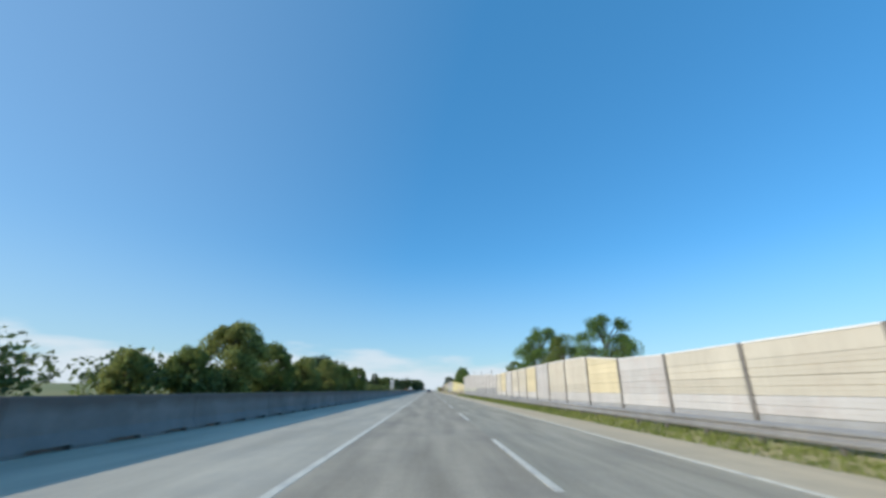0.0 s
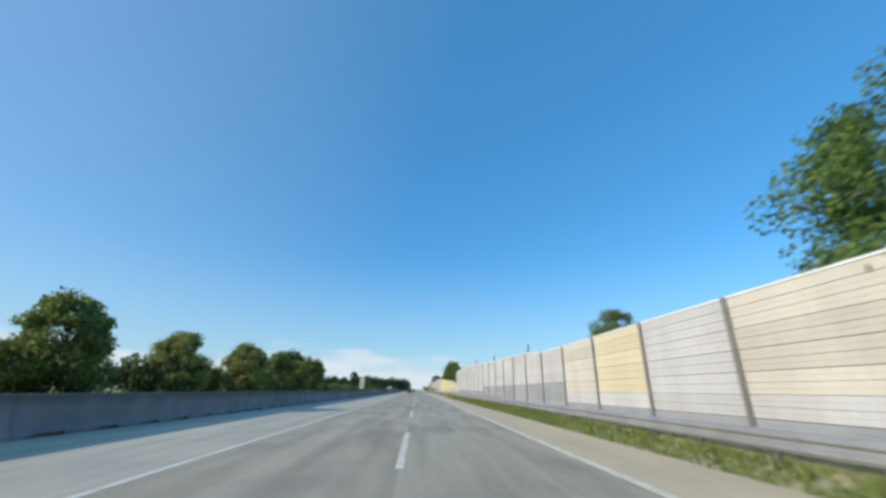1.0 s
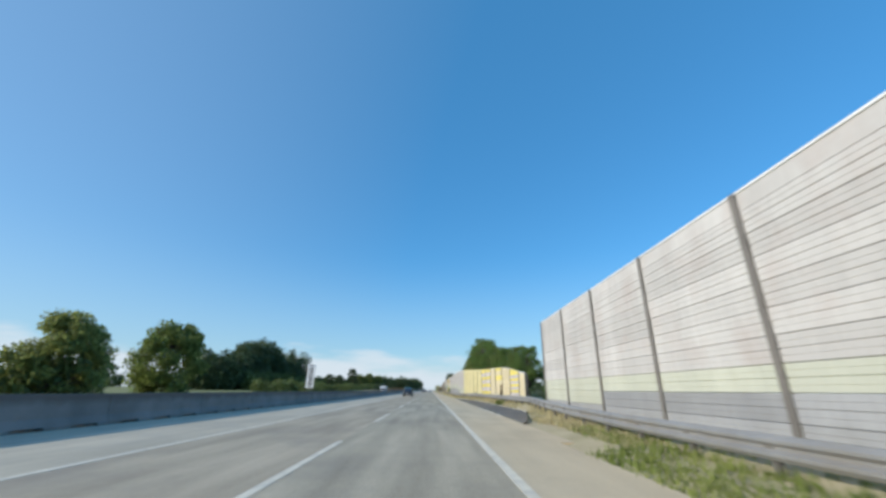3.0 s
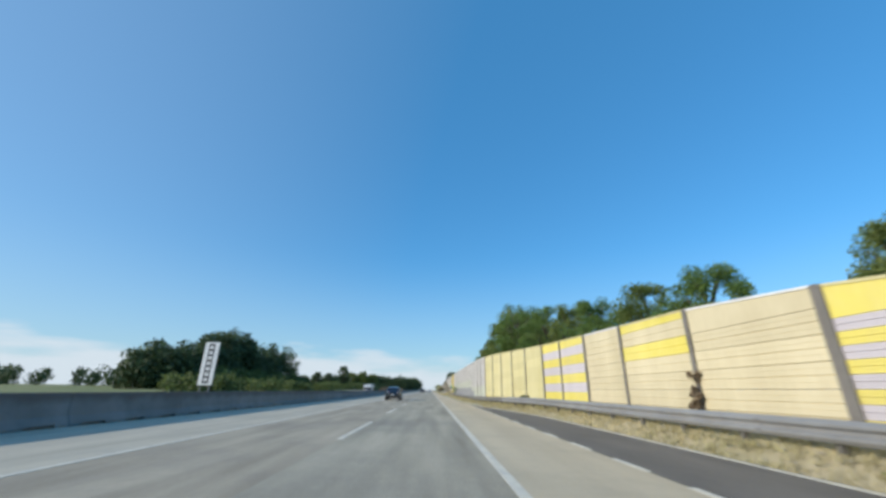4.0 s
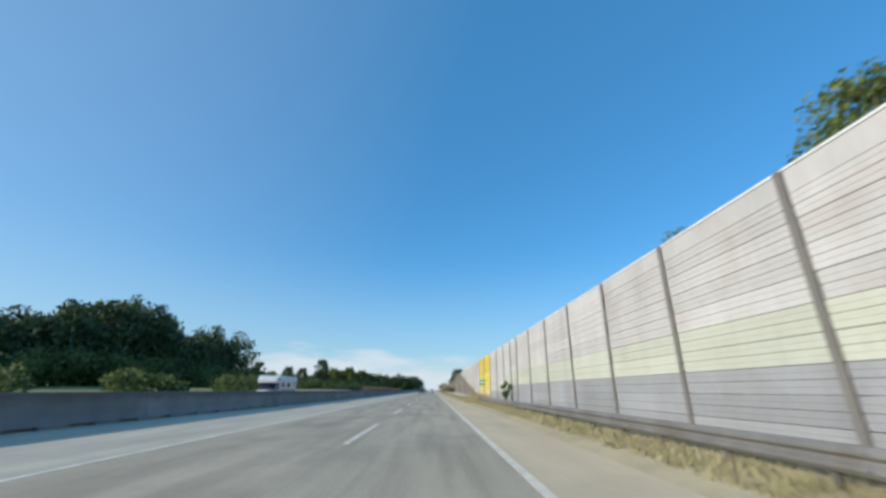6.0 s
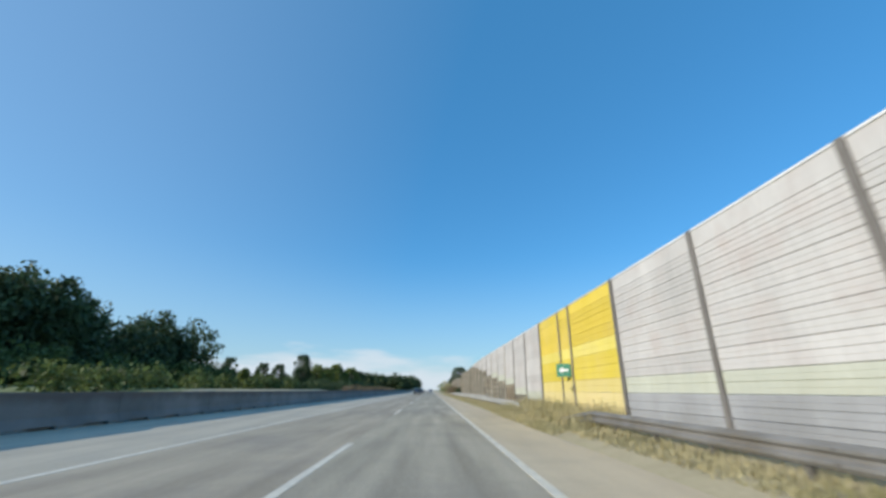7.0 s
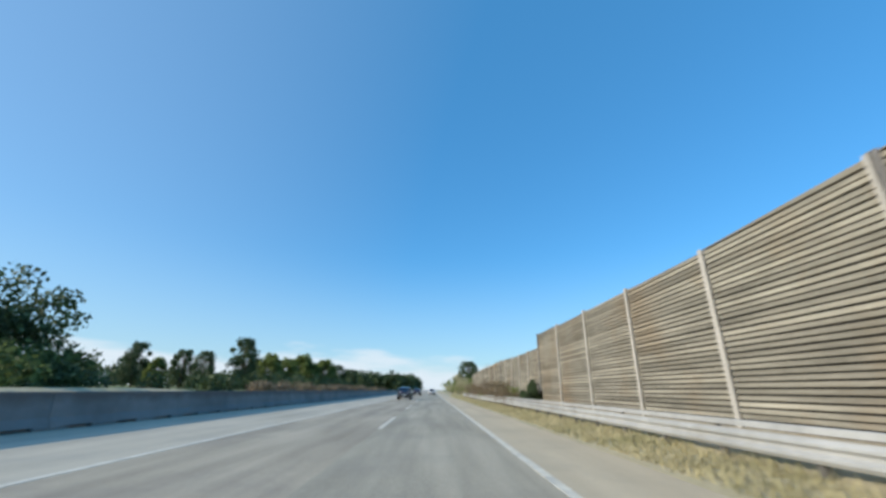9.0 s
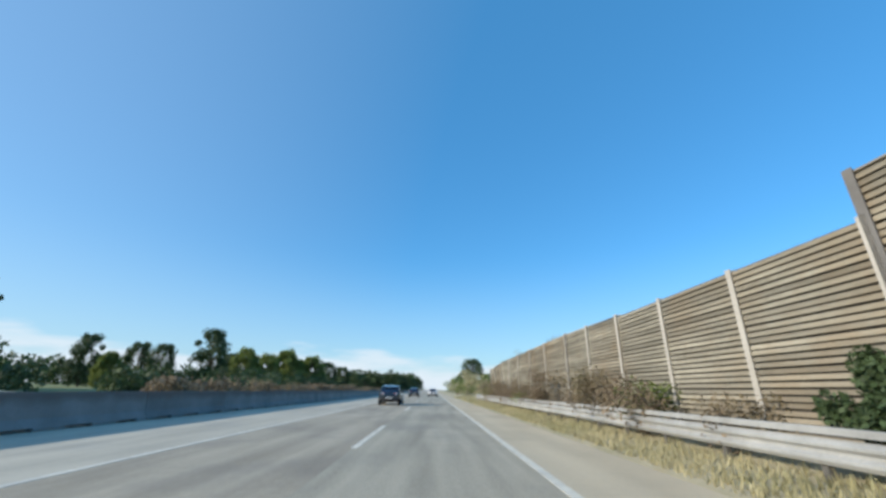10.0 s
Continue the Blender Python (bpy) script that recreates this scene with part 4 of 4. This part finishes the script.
def build_grass(seed, count, y0, y1, mat, label):
    """Tufts of grass along the verge, taller by the door."""
    rng = np.random.default_rng(seed)
    s = Shape()
    for _ in range(count):
        y = y0 + (y1 - y0) * rng.random()
        side = at_height(RAIL_X, y)
        edge = max(2.7, side - 0.5) if 104 < y < 172 else 2.85 if 172 < y < 234 else 2.45 if y > 247 else 2.2
        x = edge + (side + 1.15 - edge) * rng.random() ** 1.2
        if side + 0.1 < x < side + 1.1 and not 234 < y < 247 and rng.random() < (0.5 if 104 < y < 172 else 0.8):
            continue
        g = ground_height(x, y)
        tall = 0.05 + 0.12 * rng.random()
        if 234 < y < 249 and x > 3.3:
            tall *= 3.0
        if x > side + 0.3:
            tall *= 1.6
        elif abs(x - side) < 0.3 and not 104 < y < 172:
            tall *= 1.45
        for _ in range(4):
            a = rng.random() * 6.283
            bx, by, w = 0.10 * rng.normal(), 0.10 * rng.normal(), 0.012 + 0.012 * rng.random()
            tip = (x + bx + 0.5 * tall * rng.normal() * 0.6, y + by + 0.5 * tall * rng.normal() * 0.6, g + tall * (0.6 + 0.6 * rng.random()))
            n = len(s.v)
            s.v += [(x + bx - w * math.cos(a), y + by - w * math.sin(a), g - 0.02),
                    (x + bx + w * math.cos(a), y + by + w * math.sin(a), g - 0.02), tip]
            s.f.append((n, n + 1, n + 2))
    tagged(new("grass", s.mesh("grass", mat)), label, "grass", kind="stuff")


build_grass(71, 46000, 104, 385, STRAW, "dry yellow-green grass along the verge")
build_grass(72, 22000, -18, 108, GREEN_GRASS, "short green grass along the verge below the rail")


def build_gravel():
    """Loose stones between the lay-by and the guard rail."""
    rng = np.random.default_rng(73)
    s = Shape()
    for _ in range(5200):
        y = 110 + 60 * rng.random()
        side = at_height(RAIL_X, y)
        x0 = max(2.75, side - 0.45)
        x = x0 + (side + 0.9 - x0) * rng.random()
        g, r = ground_height(x, y), 0.012 + 0.03 * rng.random() ** 2
        a = 6.283 * rng.random()
        ring = [(x + r * (0.7 + 0.5 * rng.random()) * math.cos(a + k * 1.257), y + r * (0.7 + 0.5 * rng.random()) * math.sin(a + k * 1.257), g - 0.005)
                for k in range(5)]
        s.add(ring + [(x + 0.2 * r, y, g + r * (0.5 + 0.5 * rng.random()))], [(k, (k + 1) % 5, 5) for k in range(5)])
    tagged(new("gravel", s.mesh("gravel", GRAVEL)), "loose grey gravel along the edge of the lay-by", "gravel", kind="stuff")


build_gravel()

# ---- the tall sign beyond the opposite carriageway ----
def build_far_sign():
    x, y = -21.8, 163.4
    g = ground_height(x, y)
    sign = thing("road_sign", "tall narrow white sign with dark markings on two posts", "sign", pose(x, y, g + 0.25))
    part("board", Shape().chamfered(-0.65, 0.65, -0.03, 0.03, 1.2, 5.0, 0.02).mesh("board", SIGN_WHITE), sign)
    for sx in (-0.4, 0.4):
        part("post", Shape().tube([(sx, 0.07, -0.65), (sx, 0.07, 4.6)], [0.05, 0.05], 10).mesh("post", STEEL), sign)
    part("band", Shape().box(-0.27, 0.27, -0.036, -0.031, 1.35, 4.85).mesh("band", DARK_BAR), sign, label="dark upright band")
    square = Shape().box(-0.15, 0.15, -0.044, -0.038, 0, 0.30).mesh("square", SIGN_WHITE)
    for k in range(7):
        part("square", square, sign, pose(0, 0, 1.52 + 0.475 * k), "white illegible mark")


build_far_sign()


# ---- cars ----
def body_section(half_low, half_mid, half_top, z0, z1, z2):
    return [(-half_low, z0), (-half_mid, z0 + (z1 - z0) * 0.35), (-half_mid, z0 + (z1 - z0) * 0.75), (-half_top, z1),
            (-half_top * 0.96, z2), (half_top * 0.96, z2), (half_top, z1), (half_mid, z0 + (z1 - z0) * 0.75),
            (half_mid, z0 + (z1 - z0) * 0.35), (half_low, z0)]


def loft(stations):
    s = Shape()
    n = len(stations[0][1])
    v = [(x, y, z) for y, ring in stations for x, z in ring]
    f = [(k * n + i, k * n + (i + 1) % n, (k + 1) * n + (i + 1) % n, (k + 1) * n + i) for k in range(len(stations) - 1) for i in range(n)]
    f += [tuple(range(n - 1, -1, -1)), tuple(range((len(stations) - 1) * n, len(stations) * n))]
    return s.add(v, f)


def smooth_mesh(shape, name, mat, levels=2):
    """Rounds a coarse cage the way pressed sheet metal is rounded."""
    bm = bmesh.new()
    vs = [bm.verts.new(p) for p in shape.v]
    for face in shape.f:
        bm.faces.new([vs[i] for i in face])
    bm.normal_update()
    for _ in range(levels):
        bmesh.ops.subdivide_edges(bm, edges=bm.edges[:], cuts=1, use_grid_fill=True)
        bmesh.ops.smooth_vert(bm, verts=bm.verts[:], factor=0.35, use_axis_x=True, use_axis_y=True, use_axis_z=True)
    bmesh.ops.recalc_face_normals(bm, faces=bm.faces[:])
    me = bpy.data.meshes.new(name)
    bm.to_mesh(me)
    bm.free()
    me.materials.append(mat)
    me.polygons.foreach_set("use_smooth", [True] * len(me.polygons))
    return me


def wheel_meshes():
    tyre = Shape().lathe([(0.27, -0.105), (0.335, -0.118), (0.358, -0.085), (0.365, 0.0), (0.358, 0.085), (0.335, 0.118), (0.27, 0.108),
                          (0.27, -0.105)], 36)
    rim = Shape().lathe([(0.272, -0.10), (0.272, 0.10), (0.258, 0.112), (0.245, 0.095), (0.24, -0.02), (0.06, -0.02)], 36)
    rim.lathe([(0.0, 0.095), (0.05, 0.092), (0.065, -0.02)], 16)
    for k in range(5):
        a = 2 * math.pi * k / 5
        for off in (-0.14, 0.14):
            c, d = math.cos(a + off), math.sin(a + off)
            e, g = math.cos(a + off * 0.5), math.sin(a + off * 0.5)
            rim.tube([(0.075, 0.05 * e, 0.05 * g), (0.098, 0.16 * c, 0.16 * d), (0.104, 0.255 * c, 0.255 * d)], [0.024, 0.022, 0.02], 6)
    disc = Shape().lathe([(0.0, 0.0), (0.17, 0.0), (0.17, -0.02)], 24)
    return tyre.mesh("tyre", TYRE, True), rim.mesh("rim", ALLOY, True), disc.mesh("brake_disc", STEEL)


WHEEL = wheel_meshes()
AXLES = (-1.48, 1.52)


def car(label, m, paint, group="cars on the road"):
    """A crossover, 4.64 m long, its nose towards +y, its middle at the origin."""
    c = thing("car", label, "car", m, group=group)
    low = loft([(-2.30, body_section(0.74, 0.82, 0.80, 0.44, 0.96, 1.00)), (-2.22, body_section(0.84, 0.91, 0.87, 0.30, 1.01, 1.06)),
                (-1.95, body_section(0.88, 0.945, 0.89, 0.25, 1.02, 1.08)), (-1.50, body_section(0.89, 0.955, 0.895, 0.24, 1.01, 1.07)),
                (-0.60, body_section(0.885, 0.94, 0.89, 0.22, 0.98, 1.05)), (0.30, body_section(0.885, 0.94, 0.89, 0.22, 0.96, 1.03)),
                (1.05, body_section(0.885, 0.94, 0.88, 0.22, 0.94, 1.02)), (1.55, body_section(0.885, 0.95, 0.84, 0.24, 0.90, 0.98)),
                (2.05, body_section(0.86, 0.91, 0.80, 0.28, 0.84, 0.90)), (2.24, body_section(0.78, 0.84, 0.74, 0.32, 0.76, 0.82)),
                (2.33, body_section(0.66, 0.72, 0.64, 0.42, 0.66, 0.70))])
    part("body", smooth_mesh(low, "body", paint), c)
    cabin = [(-2.14, 0.78, 1.02, 0.74, 1.06), (-1.90, 0.81, 1.02, 0.68, 1.28), (-1.62, 0.83, 1.02, 0.635, 1.50), (-1.1, 0.845, 1.02, 0.63, 1.585),
             (-0.2, 0.85, 1.01, 0.635, 1.615), (0.42, 0.84, 1.00, 0.61, 1.56), (0.95, 0.82, 0.99, 0.67, 1.29), (1.40, 0.79, 0.97, 0.71, 1.03)]
    house = loft([(y, [(-a, z0), (-(a * 0.55 + b * 0.45), (z0 + z1) / 2), (-b, z1 - 0.03), (-b * 0.8, z1), (b * 0.8, z1), (b, z1 - 0.03),
                       (a * 0.55 + b * 0.45, (z0 + z1) / 2), (a, z0)]) for y, a, z0, b, z1 in cabin])
    part("window_band", smooth_mesh(house, "window_band", CAR_GLASS, 1), c, label="dark tinted glass with the sky's blue in its colour")
    roof = loft([(y, [(-b * 1.03, z - 0.045), (-b * 0.98, z + 0.005), (-b * 0.5, z + 0.022), (b * 0.5, z + 0.022), (b * 0.98, z + 0.005),
                      (b * 1.03, z - 0.045)]) for y, b, z in
                 [(-1.84, 0.60, 1.475), (-1.70, 0.63, 1.515), (-1.1, 0.645, 1.59), (-0.2, 0.65, 1.62), (0.40, 0.63, 1.57)]])
    part("roof", smooth_mesh(roof, "roof", paint, 1), c)
    part("spoiler", smooth_mesh(Shape().chamfered(-0.58, 0.58, -0.09, 0.10, -0.018, 0.018, 0.008), "spoiler", TRIM, 1), c, pose(0, -1.84, 1.475, 10))
    part("crease", Shape().tube([(0.955, -1.9, 0.80), (0.962, -0.5, 0.70), (0.962, 0.6, 0.62), (0.955, 1.1, 0.56)], [0.006] * 4, 5).tube(
        [(-0.955, -1.9, 0.80), (-0.962, -0.5, 0.70), (-0.962, 0.6, 0.62), (-0.955, 1.1, 0.56)], [0.006] * 4, 5).mesh("crease", paint, True), c)
    for side in (-1, 1):
        for y0, y1, wide in ((-1.25, -1.12, 0.028), (-0.06, -0.02, 0.022), (1.03, 0.36, 0.03)):
            pil = Shape().tube([(side * 0.842, y0, 1.0), (side * 0.752, (y0 + y1) / 2, 1.31), (side * 0.645, y1, 1.565)], [wide] * 3, 6)
            part("pillar", pil.mesh("pillar", GLOSS_BLACK, True), c)
        quarter = Shape().tube([(side * 0.825, -1.92, 1.03), (side * 0.745, -1.80, 1.28), (side * 0.645, -1.62, 1.50)], [0.07, 0.075, 0.05], 8)
        part("pillar", quarter.mesh("pillar", paint, True), c)
        part("roof_rail", Shape().tube([(side * 0.61, -1.5, 1.55), (side * 0.61, -1.35, 1.60), (side * 0.61, 0.05, 1.645), (side * 0.60, 0.30, 1.595)],
                                       [0.013] * 4, 6).mesh("roof_rail", ALLOY, True), c)
        part("belt_trim", Shape().tube([(side * 0.872, -1.7, 1.055), (side * 0.878, -0.5, 1.04), (side * 0.872, 0.9, 1.02)], [0.007] * 3, 5).mesh(
            "belt_trim", GLOSS_BLACK, True), c)
        mirror = part("door_mirror", smooth_mesh(Shape().chamfered(-0.10, 0.10, -0.07, 0.07, -0.07, 0.08, 0.02), "door_mirror", paint, 1),
                      c, pose(side * 1.0, 0.70, 1.07))
        part("mirror_arm", Shape().tube([(-side * 0.17, 0, -0.05), (0, 0, -0.03)], [0.02, 0.025], 6).mesh("mirror_arm", TRIM), mirror)
        part("sill", Shape().chamfered(-0.03, 0.03, -1.05, 1.08, -0.09, 0.07, 0.015).mesh("sill", TRIM), c, pose(side * 0.92, 0.02, 0.31))
        for hy in (-0.95, 0.10):
            part("door_handle", Shape().chamfered(-0.014, 0.014, -0.11, 0.11, -0.014, 0.014, 0.006).mesh("door_handle", paint), c,
                 pose(side * 0.948, hy, 0.86))
        for seam in (-1.12, -0.04, 1.02):
            part("door_seam", Shape().tube([(side * 0.938, seam, 0.36), (side * 0.956, seam + 0.01, 0.62), (side * 0.93, seam + 0.01, 0.94)],
                                           [0.006] * 3, 5).mesh("door_seam", TRIM), c)
        for wy in AXLES:
            arch = Shape()
            arch.tube([(0.0, wy + 0.425 * math.cos(a), 0.365 + 0.425 * math.sin(a)) for a in np.linspace(-0.25, math.pi + 0.25, 17)], [0.04] * 17, 6)
            part("wheel_arch", arch.mesh("wheel_arch", TRIM, True), c, pose(side * 0.925, 0, 0))
            well = Shape().lathe([(0.0, 0.03), (0.41, 0.03), (0.41, -0.2)], 24)
            part("wheel_well", well.mesh("wheel_well", TRIM), c, pose(side * 0.925, wy, 0.365, 0, 0, 0 if side > 0 else 180))
            w = new("wheel")
            w.parent = c
            w.matrix_basis = pose(side * 0.872, wy, 0.365, 0, 0, 0 if side > 0 else 180)
            part("tyre", WHEEL[0], w)
            part("rim", WHEEL[1], w)
            part("brake_disc", WHEEL[2], w)
        for k in range(3):
            part("tail_lamp", Shape().chamfered(-0.028, 0.028, -0.03, 0.03, -0.085, 0.085, 0.01).mesh("tail_lamp", LAMP_CLEAR), c,
                 pose(side * (0.52 + 0.11 * k), -2.30 + 0.028 * k, 0.93, 0, side * 26, 0), "slanted bright tail lamp strip")
            part("lamp_edge", Shape().chamfered(-0.012, 0.012, -0.03, 0.03, -0.085, 0.085, 0.006).mesh("lamp_edge", LAMP_RED), c,
                 pose(side * (0.475 + 0.11 * k), -2.298 + 0.028 * k, 0.93, 0, side * 26, 0), "thin red lamp edge")
        part("headlight", smooth_mesh(Shape().chamfered(-0.14, 0.14, -0.1, 0.1, -0.05, 0.05, 0.02), "headlight", LAMP_CLEAR, 1), c,
             pose(side * 0.64, 2.16, 0.74, 0, 0, -side * 18))
    part("rear_bumper", smooth_mesh(Shape().chamfered(-0.82, 0.82, -0.10, 0.12, -0.14, 0.14, 0.03), "rear_bumper", TRIM, 1), c, pose(0, -2.22, 0.42))
    part("tail_band", Shape().chamfered(-0.42, 0.42, -0.015, 0.02, -0.09, 0.09, 0.01).mesh("tail_band", CAR_GLASS), c, pose(0, -2.305, 0.92),
         "glossy black band between the tail lamps")
    part("number_plate", Shape().chamfered(-0.26, 0.26, -0.012, 0.012, -0.055, 0.055, 0.004).mesh("number_plate", SIGN_WHITE), c,
         pose(0, -2.325, 0.60), "plain white number plate")
    part("number_bar", Shape().box(-0.20, 0.20, -0.016, -0.013, -0.02, 0.02).mesh("number_bar", DARK_BAR), c, pose(0, -2.325, 0.60))
    part("rear_wiper", Shape().tube([(0.0, -2.13, 1.10), (0.30, -2.10, 1.13)], [0.012, 0.006], 5).mesh("rear_wiper", TRIM), c)
    return c


overtaker = car("dark blue-grey crossover with chrome rails in the fast lane", pose(-6.1, 180.5, 0), CAR_PAINT)
ahead = copy_thing(overtaker, pose(-5.7, 341.5, 0))
tagged(ahead, "dark crossover far ahead in the fast lane", "car")
car("white car far ahead in the slow lane", pose(-1.9, 390.5, 0), CAR_WHITE)
tagged(copy_thing(overtaker, pose(-5.5, 383.5, 0)), "dark car far ahead behind others", "car")


def motorhome(label, m):
    """A camper with a sleeping bunk over the cab, 6.9 m long, its nose towards -y, its front at the origin."""
    c = thing("motorhome", label, "motorhome", m, group="cars on the road")
    cab = loft([(0.0, [(-0.86, 0.45), (-0.90, 0.85), (0.90, 0.85), (0.86, 0.45)]), (0.25, [(-0.95, 0.36), (-0.97, 1.10), (0.97, 1.10), (0.95, 0.36)]),
                (0.75, [(-0.98, 0.32), (-0.99, 1.28), (0.99, 1.28), (0.98, 0.32)]), (1.9, [(-0.98, 0.32), (-0.99, 1.30), (0.99, 1.30), (0.98, 0.32)])])
    part("cab", smooth_mesh(cab, "cab", CAR_WHITE, 1), c)
    screen = loft([(0.78, [(-0.88, 1.25), (-0.88, 1.28), (0.88, 1.28), (0.88, 1.25)]), (1.05, [(-0.86, 1.25), (-0.82, 1.62), (0.82, 1.62), (0.86, 1.25)]),
                   (1.35, [(-0.90, 1.25), (-0.84, 1.92), (0.84, 1.92), (0.90, 1.25)]), (1.9, [(-0.92, 1.25), (-0.86, 1.94), (0.86, 1.94), (0.92, 1.25)])])
    part("windscreen", screen.mesh("windscreen", CAR_GLASS), c, label="dark tinted glass with the sky's blue in its colour")
    home = Shape().chamfered(-1.08, 1.08, 1.85, 6.9, 0.42, 2.72, 0.09)
    part("body", home.mesh("body", CAR_WHITE), c)
    bunk = loft([(0.55, [(-0.98, 2.02), (-0.98, 2.30), (0.98, 2.30), (0.98, 2.02)]), (0.85, [(-1.04, 1.93), (-1.04, 2.62), (1.04, 2.62), (1.04, 1.93)]),
                 (1.3, [(-1.06, 1.92), (-1.06, 2.72), (1.06, 2.72), (1.06, 1.92)]), (1.9, [(-1.06, 1.92), (-1.06, 2.71), (1.06, 2.71), (1.06, 1.92)])])
    part("bunk", bunk.mesh("bunk", CAR_WHITE), c)
    for side in (-1, 1):
        for y0, wide, z0, tall in ((2.5, 0.9, 1.55, 0.5), (4.3, 1.1, 1.55, 0.5), (6.0, 0.5, 1.75, 0.35), (1.35, 0.36, 2.2, 0.26)):
            x = side * (1.085 if y0 > 2 else 1.065)
            part("window", Shape().chamfered(x - 0.012, x + 0.012, y0 - wide / 2, y0 + wide / 2, z0, z0 + tall, 0.008).mesh("window", CAR_GLASS), c,
                 label="dark tinted glass with the sky's blue in its colour")
        part("stripe", Shape().box(side * 1.083 - 0.006, side * 1.083 + 0.006, 2.0, 6.7, 1.18, 1.30).mesh("stripe", STEEL), c, label="grey decor stripe")
        mirror = part("door_mirror", Shape().chamfered(-0.09, 0.09, -0.05, 0.05, -0.16, 0.16, 0.02).mesh("door_mirror", TRIM), c, pose(side * 1.18, 0.95, 1.45))
        part("mirror_arm", Shape().tube([(-side * 0.24, 0.05, -0.05), (0, 0, 0)], [0.02, 0.02], 6).mesh("mirror_arm", TRIM), mirror)
        part("headlight", Shape().chamfered(-0.16, 0.16, -0.05, 0.05, -0.10, 0.10, 0.02).mesh("headlight", LAMP_CLEAR), c, pose(side * 0.72, 0.14, 0.80))
        for wy in (0.95, 5.1):
            w = new("wheel")
            w.parent = c
            w.matrix_basis = pose(side * 0.93, wy, 0.365, 0, 0, 0 if side > 0 else 180)
            for data in WHEEL:
                part(data.name, data, w)
    part("front_bumper", Shape().chamfered(-0.92, 0.92, -0.06, 0.25, 0.28, 0.52, 0.04).mesh("front_bumper", TRIM), c)
    part("roof_hatch", Shape().chamfered(-0.3, 0.3, 3.6, 4.3, 2.71, 2.82, 0.03).mesh("roof_hatch", SIGN_WHITE), c)


motorhome("white motorhome with dark windows on the opposite carriageway", pose(-16.95, 226.4, 0) @ Matrix.Diagonal((0.86, 0.86, 0.86, 1)))
